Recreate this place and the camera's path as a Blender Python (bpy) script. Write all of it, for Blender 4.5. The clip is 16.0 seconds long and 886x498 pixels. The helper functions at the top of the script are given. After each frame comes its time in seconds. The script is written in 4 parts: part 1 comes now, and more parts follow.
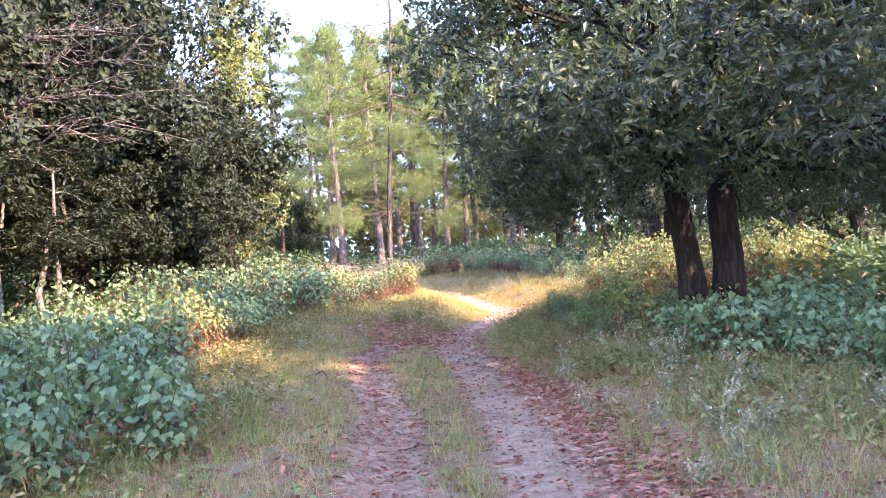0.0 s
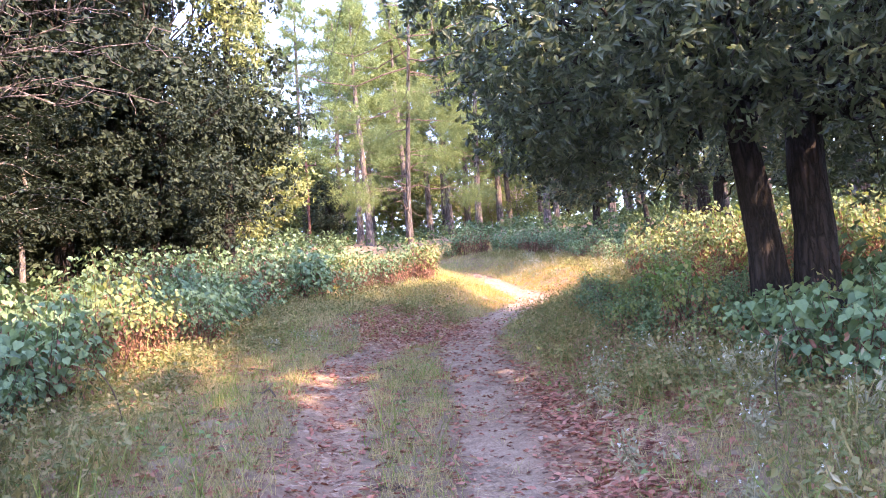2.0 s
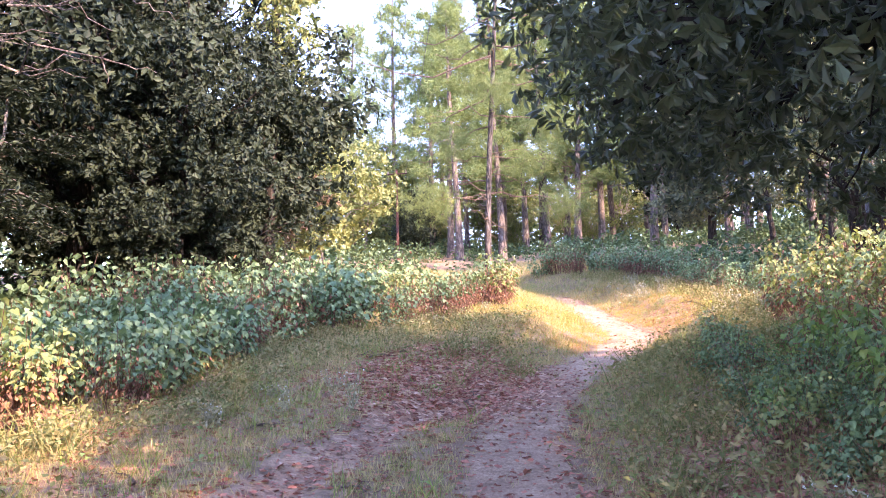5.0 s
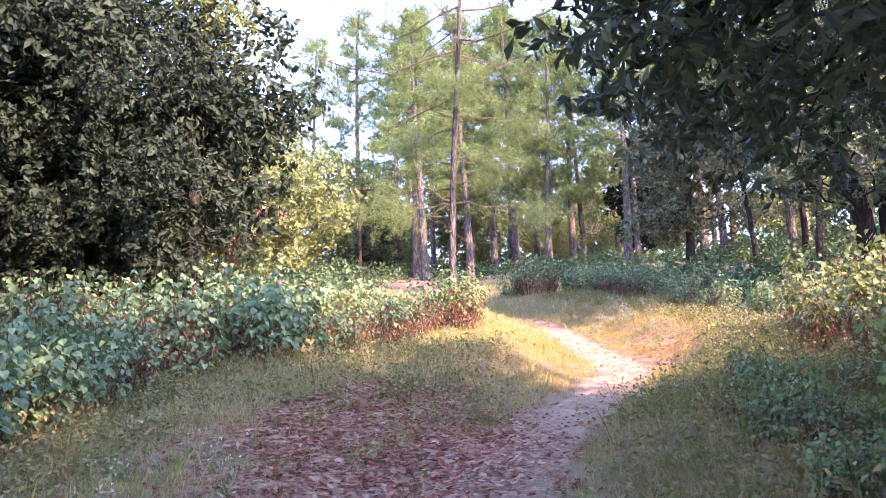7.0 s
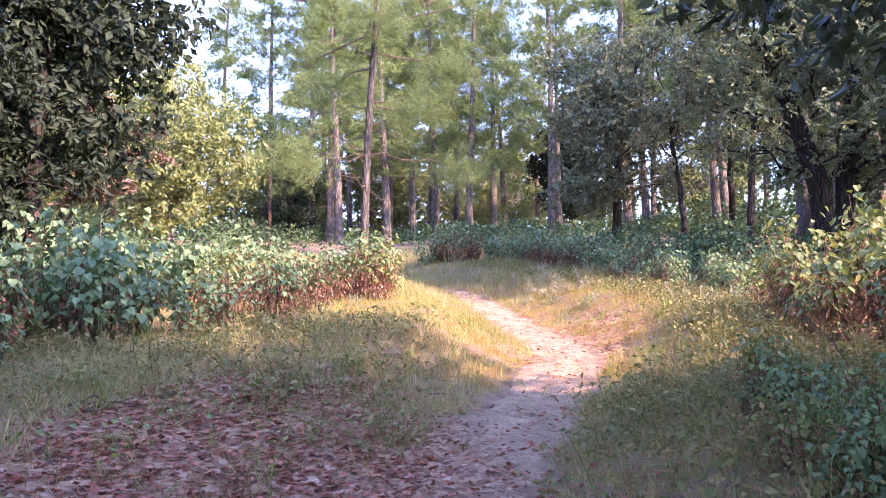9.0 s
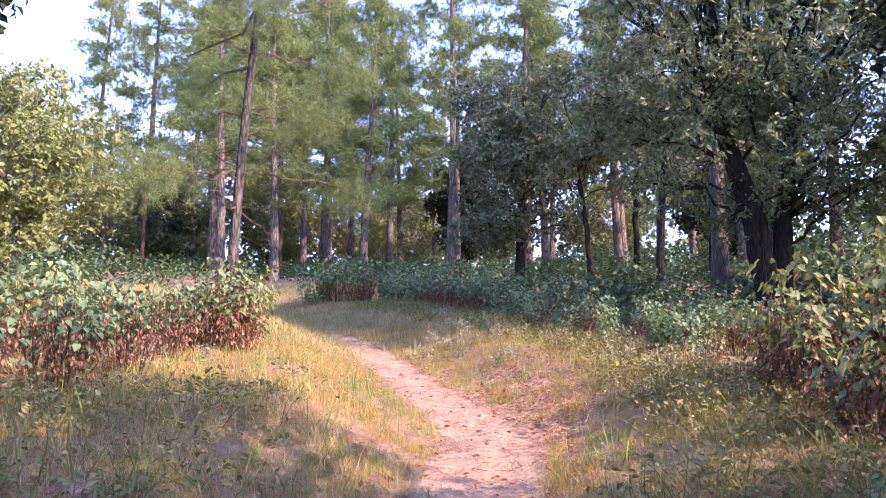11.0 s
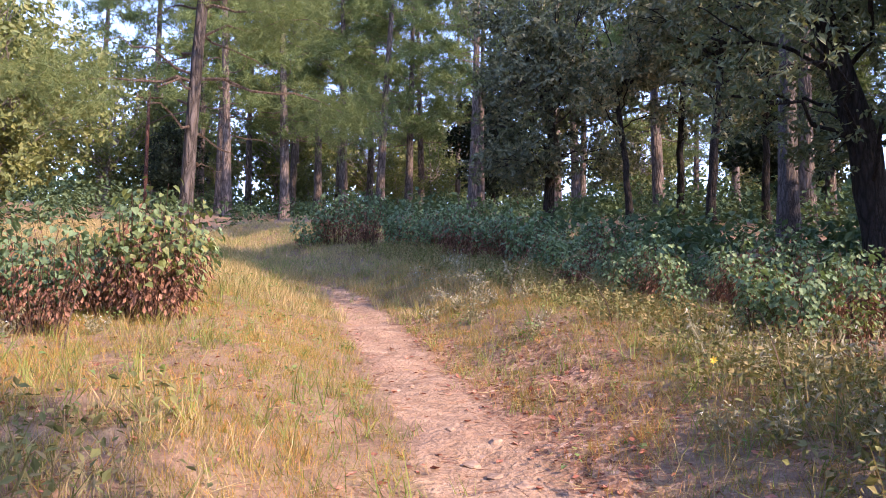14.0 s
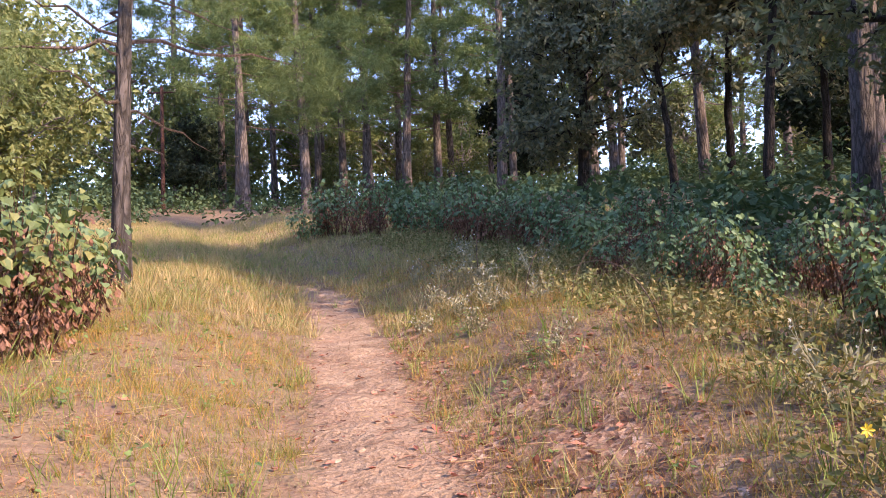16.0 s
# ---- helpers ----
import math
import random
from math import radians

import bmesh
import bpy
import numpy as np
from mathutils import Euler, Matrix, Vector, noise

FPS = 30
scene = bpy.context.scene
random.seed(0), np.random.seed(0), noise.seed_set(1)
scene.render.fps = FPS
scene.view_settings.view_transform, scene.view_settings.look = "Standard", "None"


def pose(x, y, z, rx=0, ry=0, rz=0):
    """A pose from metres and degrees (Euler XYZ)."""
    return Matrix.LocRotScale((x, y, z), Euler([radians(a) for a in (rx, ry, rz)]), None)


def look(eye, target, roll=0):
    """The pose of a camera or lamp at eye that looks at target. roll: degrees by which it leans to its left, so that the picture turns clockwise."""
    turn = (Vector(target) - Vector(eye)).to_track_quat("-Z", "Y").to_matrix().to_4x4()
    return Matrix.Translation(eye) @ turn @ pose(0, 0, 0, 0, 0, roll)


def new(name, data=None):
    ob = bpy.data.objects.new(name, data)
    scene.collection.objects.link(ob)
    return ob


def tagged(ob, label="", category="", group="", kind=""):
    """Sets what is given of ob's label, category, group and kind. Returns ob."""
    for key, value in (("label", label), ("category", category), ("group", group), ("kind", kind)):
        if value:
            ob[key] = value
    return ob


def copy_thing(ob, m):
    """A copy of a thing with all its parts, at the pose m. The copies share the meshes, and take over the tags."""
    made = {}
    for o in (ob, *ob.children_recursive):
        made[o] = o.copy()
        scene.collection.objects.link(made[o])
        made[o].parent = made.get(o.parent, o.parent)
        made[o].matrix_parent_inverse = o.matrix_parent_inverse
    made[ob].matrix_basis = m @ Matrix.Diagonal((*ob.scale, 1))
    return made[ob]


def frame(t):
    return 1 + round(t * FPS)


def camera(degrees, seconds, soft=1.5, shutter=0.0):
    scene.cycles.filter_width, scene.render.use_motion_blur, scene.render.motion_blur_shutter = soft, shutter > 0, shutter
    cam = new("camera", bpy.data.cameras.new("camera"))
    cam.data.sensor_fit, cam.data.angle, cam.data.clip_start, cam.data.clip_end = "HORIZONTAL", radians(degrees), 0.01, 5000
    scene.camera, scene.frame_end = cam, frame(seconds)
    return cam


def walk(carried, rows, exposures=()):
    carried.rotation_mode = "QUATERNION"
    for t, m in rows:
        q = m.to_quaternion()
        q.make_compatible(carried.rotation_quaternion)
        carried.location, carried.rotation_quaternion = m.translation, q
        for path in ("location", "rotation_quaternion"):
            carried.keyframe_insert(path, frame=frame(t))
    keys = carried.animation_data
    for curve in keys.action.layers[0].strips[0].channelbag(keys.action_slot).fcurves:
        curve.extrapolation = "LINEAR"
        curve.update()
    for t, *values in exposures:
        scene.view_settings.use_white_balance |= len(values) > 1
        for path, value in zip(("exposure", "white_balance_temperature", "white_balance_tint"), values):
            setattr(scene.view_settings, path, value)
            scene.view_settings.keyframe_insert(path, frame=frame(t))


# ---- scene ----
cam = camera(60.5, 16.0, soft=0.95)
METRES, EYE, TILT, LEAN, TURN = 20.0, 1.5, -5.3, -0.8, 0.0
ROWS = [
    (0.0, 0.0, 0.0, 0.0, 1.05, 12.8, 4.64),
    (0.5, 0.0064, 0.0298, 0.0087, 1.83, 12.08, 4.14),
    (1.0, 0.0167, 0.0614, 0.0144, 4.61, 11.15, 3.5),
    (1.5, 0.017, 0.0923, 0.0155, 5.77, 10.61, 3.25),
    (2.0, 0.0215, 0.1218, 0.0226, 3.9, 11.54, 4.6),
    (2.5, 0.0284, 0.1529, 0.0305, 6.67, 10.93, 3.26),
    (3.0, 0.033, 0.1868, 0.0376, 8.98, 6.94, 0.29),
    (3.5, 0.0444, 0.2171, 0.0418, 4.38, 14.0, -1.49),
    (6.0, 0.0359, 0.3745, 0.0701, 9.96, 13.68, 2.24),
    (6.5, 0.0341, 0.4051, 0.0789, 9.88, 14.31, 1.94),
    (7.0, 0.029, 0.4381, 0.0855, 8.76, 14.55, 1.7),
    (7.5, 0.0297, 0.4716, 0.0877, 6.39, 13.33, 1.88),
    (8.0, 0.0245, 0.5001, 0.0937, 6.35, 13.09, 1.29),
    (8.5, 0.0205, 0.5295, 0.1037, 3.77, 12.94, 1.5),
    (9.0, 0.0191, 0.5599, 0.107, 2.32, 11.92, 1.33),
    (9.5, 0.0166, 0.592, 0.1115, -0.07, 12.49, 1.39),
    (10.0, 0.0175, 0.6261, 0.1137, -2.69, 12.62, 1.51),
    (12.5, 0.0309, 0.7608, 0.1446, -7.2, 14.9, 1.55),
    (13.0, 0.0366, 0.7895, 0.1511, -4.46, 13.25, 1.15),
    (13.5, 0.0398, 0.8175, 0.1657, -3.95, 11.83, 0.68),
    (14.0, 0.0499, 0.8441, 0.1704, -3.99, 10.07, 0.59),
    (14.5, 0.0574, 0.8745, 0.1718, -4.87, 8.78, 0.72),
    (15.0, 0.0666, 0.9022, 0.1818, -6.65, 8.95, 2.1),
    (15.5, 0.0788, 0.9329, 0.1877, -3.57, 9.1, 2.85),
    (16.0, 0.0841, 0.9594, 0.1919, -0.35, 9.02, 3.06),
]
BETWEEN = [
    (3.7, look((0.919, 4.661, 1.979), (0.621, 6.624, 2.219), 1.0)),
    (5.8, look((0.707, 7.333, 2.275), (0.358, 9.281, 2.559), -2.2)),
    (10.2, look((0.351, 13.017, 2.685), (0.473, 14.994, 2.965), -0.4)),
    (12.3, look((0.568, 15.201, 2.984), (0.843, 17.152, 3.330), 0.3)),
]
walk(cam, sorted(BETWEEN + [(t, pose(0, 0, EYE, TILT, LEAN, TURN) @ pose(METRES * x, METRES * y, METRES * z, 90 + pitch, roll, yaw)) for t, x, y, z, yaw, pitch, roll in ROWS], key=lambda r: r[0]),
     [(0.0, 3.5, 6100, 40), (3.0, 3.5, 6100, 42), (6.0, 3.3, 5900, 44), (7.5, 3.25, 5850, 45), (10.0, 2.82, 5700, 46), (12.5, 2.3, 5750, 42), (16.0, 2.0, 5950, 34)])

# ---------------------------------------------------------------- world, sun
SUN_AZ, SUN_EL = math.atan2(0.8, -0.6), radians(30)
world = bpy.data.worlds.new("world")
scene.world = world
world.use_nodes = True
wn, wl = world.node_tree.nodes, world.node_tree.links
sky = wn.new("ShaderNodeTexSky")
sky.sky_type, sky.sun_disc = "NISHITA", False
sky.sun_elevation, sky.sun_rotation = SUN_EL, SUN_AZ
sky.air_density, sky.dust_density = 1.0, 0.3
wl.new(sky.outputs[0], wn["Background"].inputs[0])
wn["Background"].inputs[1].default_value = 0.15
sun = new("sun", bpy.data.lights.new("sun", "SUN"))
sun.data.energy, sun.data.angle, sun.data.color = 2.6, radians(0.6), (1.0, 0.78, 0.46)
sun_to = Vector((math.sin(SUN_AZ) * math.cos(SUN_EL), math.cos(SUN_AZ) * math.cos(SUN_EL), math.sin(SUN_EL)))
sun.matrix_world = look(sun_to * 100, (0, 0, 0))

rng = np.random.default_rng(11)


# ---------------------------------------------------------------- materials
def material(name):
    m = bpy.data.materials.new(name)
    m.use_nodes = True
    n, l = m.node_tree.nodes, m.node_tree.links
    return m, n, l, n["Principled BSDF"]


def ramp_node(n, l, fac, stops):
    r = n.new("ShaderNodeValToRGB")
    els = r.color_ramp.elements
    while len(els) < len(stops):
        els.new(0.5)
    for e, (p, c) in zip(els, stops):
        e.position, e.color = p, (*c, 1)
    l.new(fac, r.inputs[0])
    return r.outputs[0]


def noise_node(n, l, scale, detail=4.0, coord=None, rough=0.6):
    t = n.new("ShaderNodeTexNoise")
    t.inputs["Scale"].default_value, t.inputs["Detail"].default_value, t.inputs["Roughness"].default_value = scale, detail, rough
    if coord is not None:
        l.new(coord, t.inputs["Vector"])
    return t.outputs[0]


def mix_node(n, l, fac, a, b, mode="MIX"):
    m = n.new("ShaderNodeMix")
    m.data_type, m.blend_type = "RGBA", mode
    for s, v in ((m.inputs[0], fac), (m.inputs[6], a), (m.inputs[7], b)):
        if isinstance(v, (int, float)):
            s.default_value = v
        elif isinstance(v, tuple):
            s.default_value = (*v, 1)
        else:
            l.new(v, s)
    return m.outputs[2]


def math_node(n, l, op, a, b=0.0, clamp=False):
    m = n.new("ShaderNodeMath")
    m.operation, m.use_clamp = op, clamp
    for s, v in zip(m.inputs, (a, b)):
        if isinstance(v, (int, float)):
            s.default_value = v
        else:
            l.new(v, s)
    return m.outputs[0]


def bump(n, l, bsdf, height, strength, dist):
    b = n.new("ShaderNodeBump")
    b.inputs["Strength"].default_value, b.inputs["Distance"].default_value = strength, dist
    l.new(height, b.inputs["Height"])
    l.new(b.outputs[0], bsdf.inputs["Normal"])


def leaf_material(name, stops, translucent=0.25, rough=0.45, spread=0.35, spec=0.5):
    """Foliage: colour by leaf, shifted by plant and by a slow patchiness, with light coming through."""
    m, n, l, b = material(name)
    geo, info, pos = n.new("ShaderNodeNewGeometry"), n.new("ShaderNodeObjectInfo"), n.new("ShaderNodeTexCoord")
    patch = noise_node(n, l, 0.7, 2.0, pos.outputs["Object"])
    f = math_node(n, l, "ADD", math_node(n, l, "MULTIPLY", geo.outputs["Random Per Island"], 1 - spread),
                  math_node(n, l, "MULTIPLY", patch, spread * 0.8))
    f = math_node(n, l, "ADD", f, math_node(n, l, "MULTIPLY", math_node(n, l, "SUBTRACT", info.outputs["Random"], 0.5), 0.22), True)
    col = ramp_node(n, l, f, stops)
    vein = noise_node(n, l, 40, 2.0, pos.outputs["Object"])
    col = mix_node(n, l, 0.35, col, ramp_node(n, l, vein, [(0.3, (0.55, 0.55, 0.55)), (0.7, (1, 1, 1))]), "MULTIPLY")
    l.new(col, b.inputs["Base Color"])
    b.inputs["Roughness"].default_value = rough
    b.inputs["Specular IOR Level"].default_value = spec
    t = n.new("ShaderNodeBsdfTranslucent")
    l.new(mix_node(n, l, 1.0, col, (1.0, 1.0, 0.55), "MULTIPLY"), t.inputs[0])
    s = n.new("ShaderNodeMixShader")
    s.inputs[0].default_value = translucent
    l.new(b.outputs[0], s.inputs[1]), l.new(t.outputs[0], s.inputs[2])
    l.new(s.outputs[0], n["Material Output"].inputs[0])
    return m


def bark_material(name, dark, light, scale=9.0, stretch=0.22):
    m, n, l, b = material(name)
    pos, mp = n.new("ShaderNodeTexCoord"), n.new("ShaderNodeMapping")
    mp.inputs["Scale"].default_value = (1, 1, stretch)
    l.new(pos.outputs["Object"], mp.inputs[0])
    fiss = n.new("ShaderNodeTexVoronoi")
    fiss.feature = "DISTANCE_TO_EDGE"
    fiss.inputs["Scale"].default_value = scale
    warp = noise_node(n, l, scale * 1.4, 5.0, mp.outputs[0])
    l.new(mix_node(n, l, 0.12, mp.outputs[0], warp), fiss.inputs["Vector"])
    plate = math_node(n, l, "MULTIPLY", fiss.outputs[0], 3.5, True)
    big = noise_node(n, l, 1.3, 4.0, pos.outputs["Object"])
    f = math_node(n, l, "ADD", math_node(n, l, "MULTIPLY", plate, 0.55), math_node(n, l, "MULTIPLY", big, 0.5), True)
    mid = tuple((a + c) / 2 for a, c in zip(dark, light))
    col = ramp_node(n, l, f, [(0.15, dark), (0.5, mid), (0.85, light)])
    lichen = noise_node(n, l, 3.2, 5.0, pos.outputs["Object"])
    col = mix_node(n, l, ramp_node(n, l, lichen, [(0.6, (0, 0, 0)), (0.72, (0.4, 0.4, 0.4))]), col, tuple(1.5 * c for c in light))
    l.new(col, b.inputs["Base Color"])
    b.inputs["Roughness"].default_value = 0.9
    b.inputs["Specular IOR Level"].default_value = 0.2
    bump(n, l, b, math_node(n, l, "ADD", plate, warp), 0.9, 0.03)
    return m


def ground_material():
    """Forest floor: trodden pale dirt, red-brown leaf litter and needles, dark mossy soil under the grass."""
    m, n, l, b = material("forest_floor")
    pos = n.new("ShaderNodeTexCoord").outputs["Object"]
    dirt, litter = n.new("ShaderNodeAttribute"), n.new("ShaderNodeAttribute")
    dirt.attribute_name, litter.attribute_name = "dirt", "litter"
    fine, mid, big = noise_node(n, l, 38, 6.0, pos), noise_node(n, l, 7, 5.0, pos), noise_node(n, l, 1.1, 4.0, pos)
    soil = ramp_node(n, l, mid, [(0.25, (0.1, 0.06, 0.042)), (0.5, (0.21, 0.125, 0.085)), (0.75, (0.33, 0.21, 0.14))])
    moss = noise_node(n, l, 2.3, 5.0, pos)
    soil = mix_node(n, l, ramp_node(n, l, moss, [(0.36, (0.15, 0.15, 0.15)), (0.62, (0.85, 0.85, 0.85))]), soil, (0.26, 0.195, 0.115))
    earth = ramp_node(n, l, fine, [(0.25, (0.18, 0.12, 0.075)), (0.5, (0.36, 0.25, 0.16)), (0.75, (0.54, 0.41, 0.28))])
    ridge = n.new("ShaderNodeMapping")
    ridge.inputs["Scale"].default_value = (2.6, 3.6, 1.0)
    l.new(pos, ridge.inputs[0])
    worn = noise_node(n, l, 1.5, 6.0, ridge.outputs[0])
    earth = mix_node(n, l, 0.75, earth, ramp_node(n, l, worn, [(0.3, (0.42, 0.36, 0.34)), (0.5, (0.88, 0.84, 0.82)), (0.7, (1.3, 1.32, 1.32))]), "MULTIPLY")
    earth = mix_node(n, l, ramp_node(n, l, big, [(0.4, (0, 0, 0)), (0.65, (0.55, 0.55, 0.55))]), earth, (0.36, 0.235, 0.155))
    v = n.new("ShaderNodeTexVoronoi")
    v.inputs["Scale"].default_value = 22
    l.new(mix_node(n, l, 0.06, pos, noise_node(n, l, 15, 3.0, pos)), v.inputs["Vector"])
    leafy = ramp_node(n, l, v.outputs["Color"], [(0.1, (0.11, 0.055, 0.036)), (0.45, (0.27, 0.145, 0.085)), (0.8, (0.42, 0.26, 0.16)), (1.0, (0.56, 0.41, 0.31))])
    rag = math_node(n, l, "ADD", math_node(n, l, "MULTIPLY", math_node(n, l, "SUBTRACT", mid, 0.5), 1.5), math_node(n, l, "MULTIPLY", math_node(n, l, "SUBTRACT", moss, 0.5), 0.9))
    edge = math_node(n, l, "ADD", dirt.outputs["Fac"], math_node(n, l, "MULTIPLY", rag, math_node(n, l, "MULTIPLY", dirt.outputs["Fac"], 4.0, True)))
    edge = ramp_node(n, l, edge, [(0.35, (0, 0, 0)), (0.62, (1, 1, 1))])
    lit = math_node(n, l, "ADD", litter.outputs["Fac"], math_node(n, l, "MULTIPLY", math_node(n, l, "SUBTRACT", fine, 0.5), 1.3))
    lit = ramp_node(n, l, lit, [(0.4, (0, 0, 0)), (0.6, (1, 1, 1))])
    col = mix_node(n, l, lit, mix_node(n, l, edge, soil, earth), leafy)
    l.new(col, b.inputs["Base Color"])
    b.inputs["Roughness"].default_value = 0.95
    b.inputs["Specular IOR Level"].default_value = 0.15
    h = math_node(n, l, "ADD", math_node(n, l, "ADD", math_node(n, l, "MULTIPLY", fine, 0.5), math_node(n, l, "MULTIPLY", worn, 1.2)), math_node(n, l, "ADD", mid, math_node(n, l, "MULTIPLY", v.outputs["Distance"], 0.4)))
    bump(n, l, b, h, 0.8, 0.04)
    return m


M_GROUND = ground_material()
# Darker oak leaf copy: the shade of the left-hand trees is put into it.
M_OAKSHADE = leaf_material("shaded_oak_leaf", [(0.0, (0.0146, 0.0221, 0.0146)), (0.45, (0.0326, 0.0457, 0.0277)), (0.8, (0.0612, 0.0816, 0.0449)), (0.97, (0.122, 0.146, 0.0653))], 0.18, 0.6, 0.35, 0.15)
# Browning oak leaf, lightened to paint in the sun on the right.
M_BROWNLIT = leaf_material("sunlit_brown_oak_leaf", [(0.0, (0.0591, 0.0769, 0.0444)), (0.45, (0.141, 0.159, 0.0843)), (0.8, (0.281, 0.259, 0.126)), (1.0, (0.532, 0.37, 0.192))], 0.33, 0.55)
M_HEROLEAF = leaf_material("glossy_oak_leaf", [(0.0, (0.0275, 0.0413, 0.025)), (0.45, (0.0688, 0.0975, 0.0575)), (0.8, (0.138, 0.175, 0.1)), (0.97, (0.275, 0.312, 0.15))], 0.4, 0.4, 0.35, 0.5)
# Lighter oak leaf copy: sun on the forked oak is put into its colour.
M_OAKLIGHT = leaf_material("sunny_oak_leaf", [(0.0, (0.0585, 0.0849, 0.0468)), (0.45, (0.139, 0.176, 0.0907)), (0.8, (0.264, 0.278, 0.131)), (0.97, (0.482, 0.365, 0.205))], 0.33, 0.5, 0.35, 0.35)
# Bright yellow-green leaf: the sun on these crowns is put into the colour.
M_SUNLEAF = leaf_material("sunlit_leaf", [(0.0, (0.085, 0.12, 0.035)), (0.5, (0.19, 0.225, 0.07)), (1.0, (0.32, 0.32, 0.11))], 0.35, 0.6)
M_SHRUB = leaf_material("shrub_leaf", [(0.0, (0.0699, 0.116, 0.0582)), (0.5, (0.158, 0.244, 0.116)), (0.85, (0.256, 0.349, 0.164)), (1.0, (0.396, 0.419, 0.175))], 0.32, 0.55, 0.35, 0.3)
M_YELLOW = leaf_material("yellowing_leaf", [(0.0, (0.11, 0.16, 0.05)), (0.5, (0.22, 0.27, 0.085)), (0.8, (0.36, 0.32, 0.12)), (1.0, (0.44, 0.24, 0.14))], 0.38, 0.6)
M_DRY = leaf_material("dry_leaf", [(0.0, (0.117, 0.0538, 0.0345)), (0.5, (0.264, 0.13, 0.0818)), (0.85, (0.411, 0.224, 0.147)), (1.0, (0.508, 0.341, 0.215))], 0.25, 0.8)
M_LITTER = leaf_material("fallen_leaf", [(0.0, (0.166, 0.0661, 0.0469)), (0.45, (0.386, 0.158, 0.107)), (0.8, (0.58, 0.268, 0.184)), (1.0, (0.745, 0.445, 0.306))], 0.1, 0.85, 0.35, 0.2)
M_UNDER = leaf_material("undergrowth_leaf", [(0.0, (0.05, 0.085, 0.045)), (0.5, (0.1, 0.16, 0.08)), (1.0, (0.2, 0.25, 0.11))], 0.25, 0.85, 0.35, 0.15)
M_BROWN = leaf_material("withered_tree_leaf", [(0.0, (0.14, 0.085, 0.065)), (0.5, (0.29, 0.19, 0.145)), (1.0, (0.45, 0.33, 0.26))], 0.25, 0.8)
M_FALLNEEDLE = leaf_material("fallen_needle", [(0.0, (0.156, 0.078, 0.054)), (0.5, (0.348, 0.18, 0.12)), (1.0, (0.552, 0.348, 0.24))], 0.1, 0.8, 0.35, 0.2)
M_SEEDLING = leaf_material("seedling_leaf", [(0.0, (0.1, 0.18, 0.05)), (0.6, (0.19, 0.3, 0.08)), (1.0, (0.34, 0.38, 0.12))], 0.35, 0.6)
M_GLADE = leaf_material("fading_grass", [(0.0, (0.098, 0.146, 0.027)), (0.36, (0.255, 0.249, 0.0495)), (0.56, (0.51, 0.31, 0.081)), (0.8, (0.49, 0.198, 0.09)), (1.0, (0.666, 0.456, 0.216))], 0.3, 0.65, 0.55)
M_TAN = leaf_material("tan_grass", [(0.0, (0.217, 0.223, 0.0848)), (0.35, (0.373, 0.32, 0.137)), (0.65, (0.543, 0.404, 0.204)), (1.0, (0.776, 0.584, 0.34))], 0.3, 0.7, 0.5)
M_GRASS = leaf_material("green_grass", [(0.0, (0.0907, 0.149, 0.0287)), (0.45, (0.212, 0.283, 0.0574)), (0.75, (0.393, 0.402, 0.103)), (1.0, (0.635, 0.535, 0.196))], 0.3, 0.6, 0.5)
M_STRAW = leaf_material("dry_grass", [(0.0, (0.2, 0.15, 0.06)), (0.5, (0.45, 0.34, 0.15)), (1.0, (0.64, 0.53, 0.3))], 0.35, 0.65, 0.4)
M_NEEDLE = leaf_material("pine_needle", [(0.0, (0.08, 0.12, 0.05)), (0.5, (0.17, 0.23, 0.085)), (1.0, (0.32, 0.35, 0.12))], 0.35, 0.6, 0.5, 0.3)
M_WHITE = leaf_material("white_petal", [(0.0, (0.6, 0.6, 0.54)), (1.0, (0.8, 0.8, 0.76))], 0.2, 0.6)
M_GREYWEED = leaf_material("grey_weed", [(0.0, (0.189, 0.189, 0.108)), (0.6, (0.365, 0.338, 0.203)), (1.0, (0.567, 0.499, 0.338))], 0.25, 0.7)
M_TANGLE = leaf_material("tangled_weed", [(0.0, (0.104, 0.121, 0.0482)), (0.45, (0.208, 0.219, 0.0859)), (0.75, (0.356, 0.284, 0.132)), (1.0, (0.549, 0.397, 0.207))], 0.28, 0.8, 0.4, 0.12)
M_PETAL = leaf_material("yellow_petal", [(0.0, (0.7, 0.5, 0.02)), (1.0, (0.8, 0.62, 0.05))], 0.2, 0.5)
M_OAKBARK = bark_material("oak_bark", (0.012, 0.01, 0.008), (0.045, 0.036, 0.03), 14)
M_PINEBARK = bark_material("pine_bark", (0.05, 0.04, 0.036), (0.2, 0.16, 0.138), 9)
M_GREYBARK = bark_material("grey_pine_bark", (0.035, 0.03, 0.027), (0.13, 0.11, 0.1), 12)
M_PALEBARK = bark_material("pale_bark", (0.12, 0.1, 0.085), (0.34, 0.29, 0.25), 14)
M_TWIG = bark_material("twig_bark", (0.1, 0.07, 0.05), (0.26, 0.19, 0.14), 30)
M_STEM = bark_material("shrub_stem", (0.08, 0.045, 0.03), (0.2, 0.12, 0.08), 40)
M_RUST = bark_material("rusty_steel", (0.06, 0.03, 0.024), (0.15, 0.075, 0.058), 30)
M_WIRE = bark_material("wire_metal", (0.06, 0.06, 0.065), (0.16, 0.16, 0.17), 30)


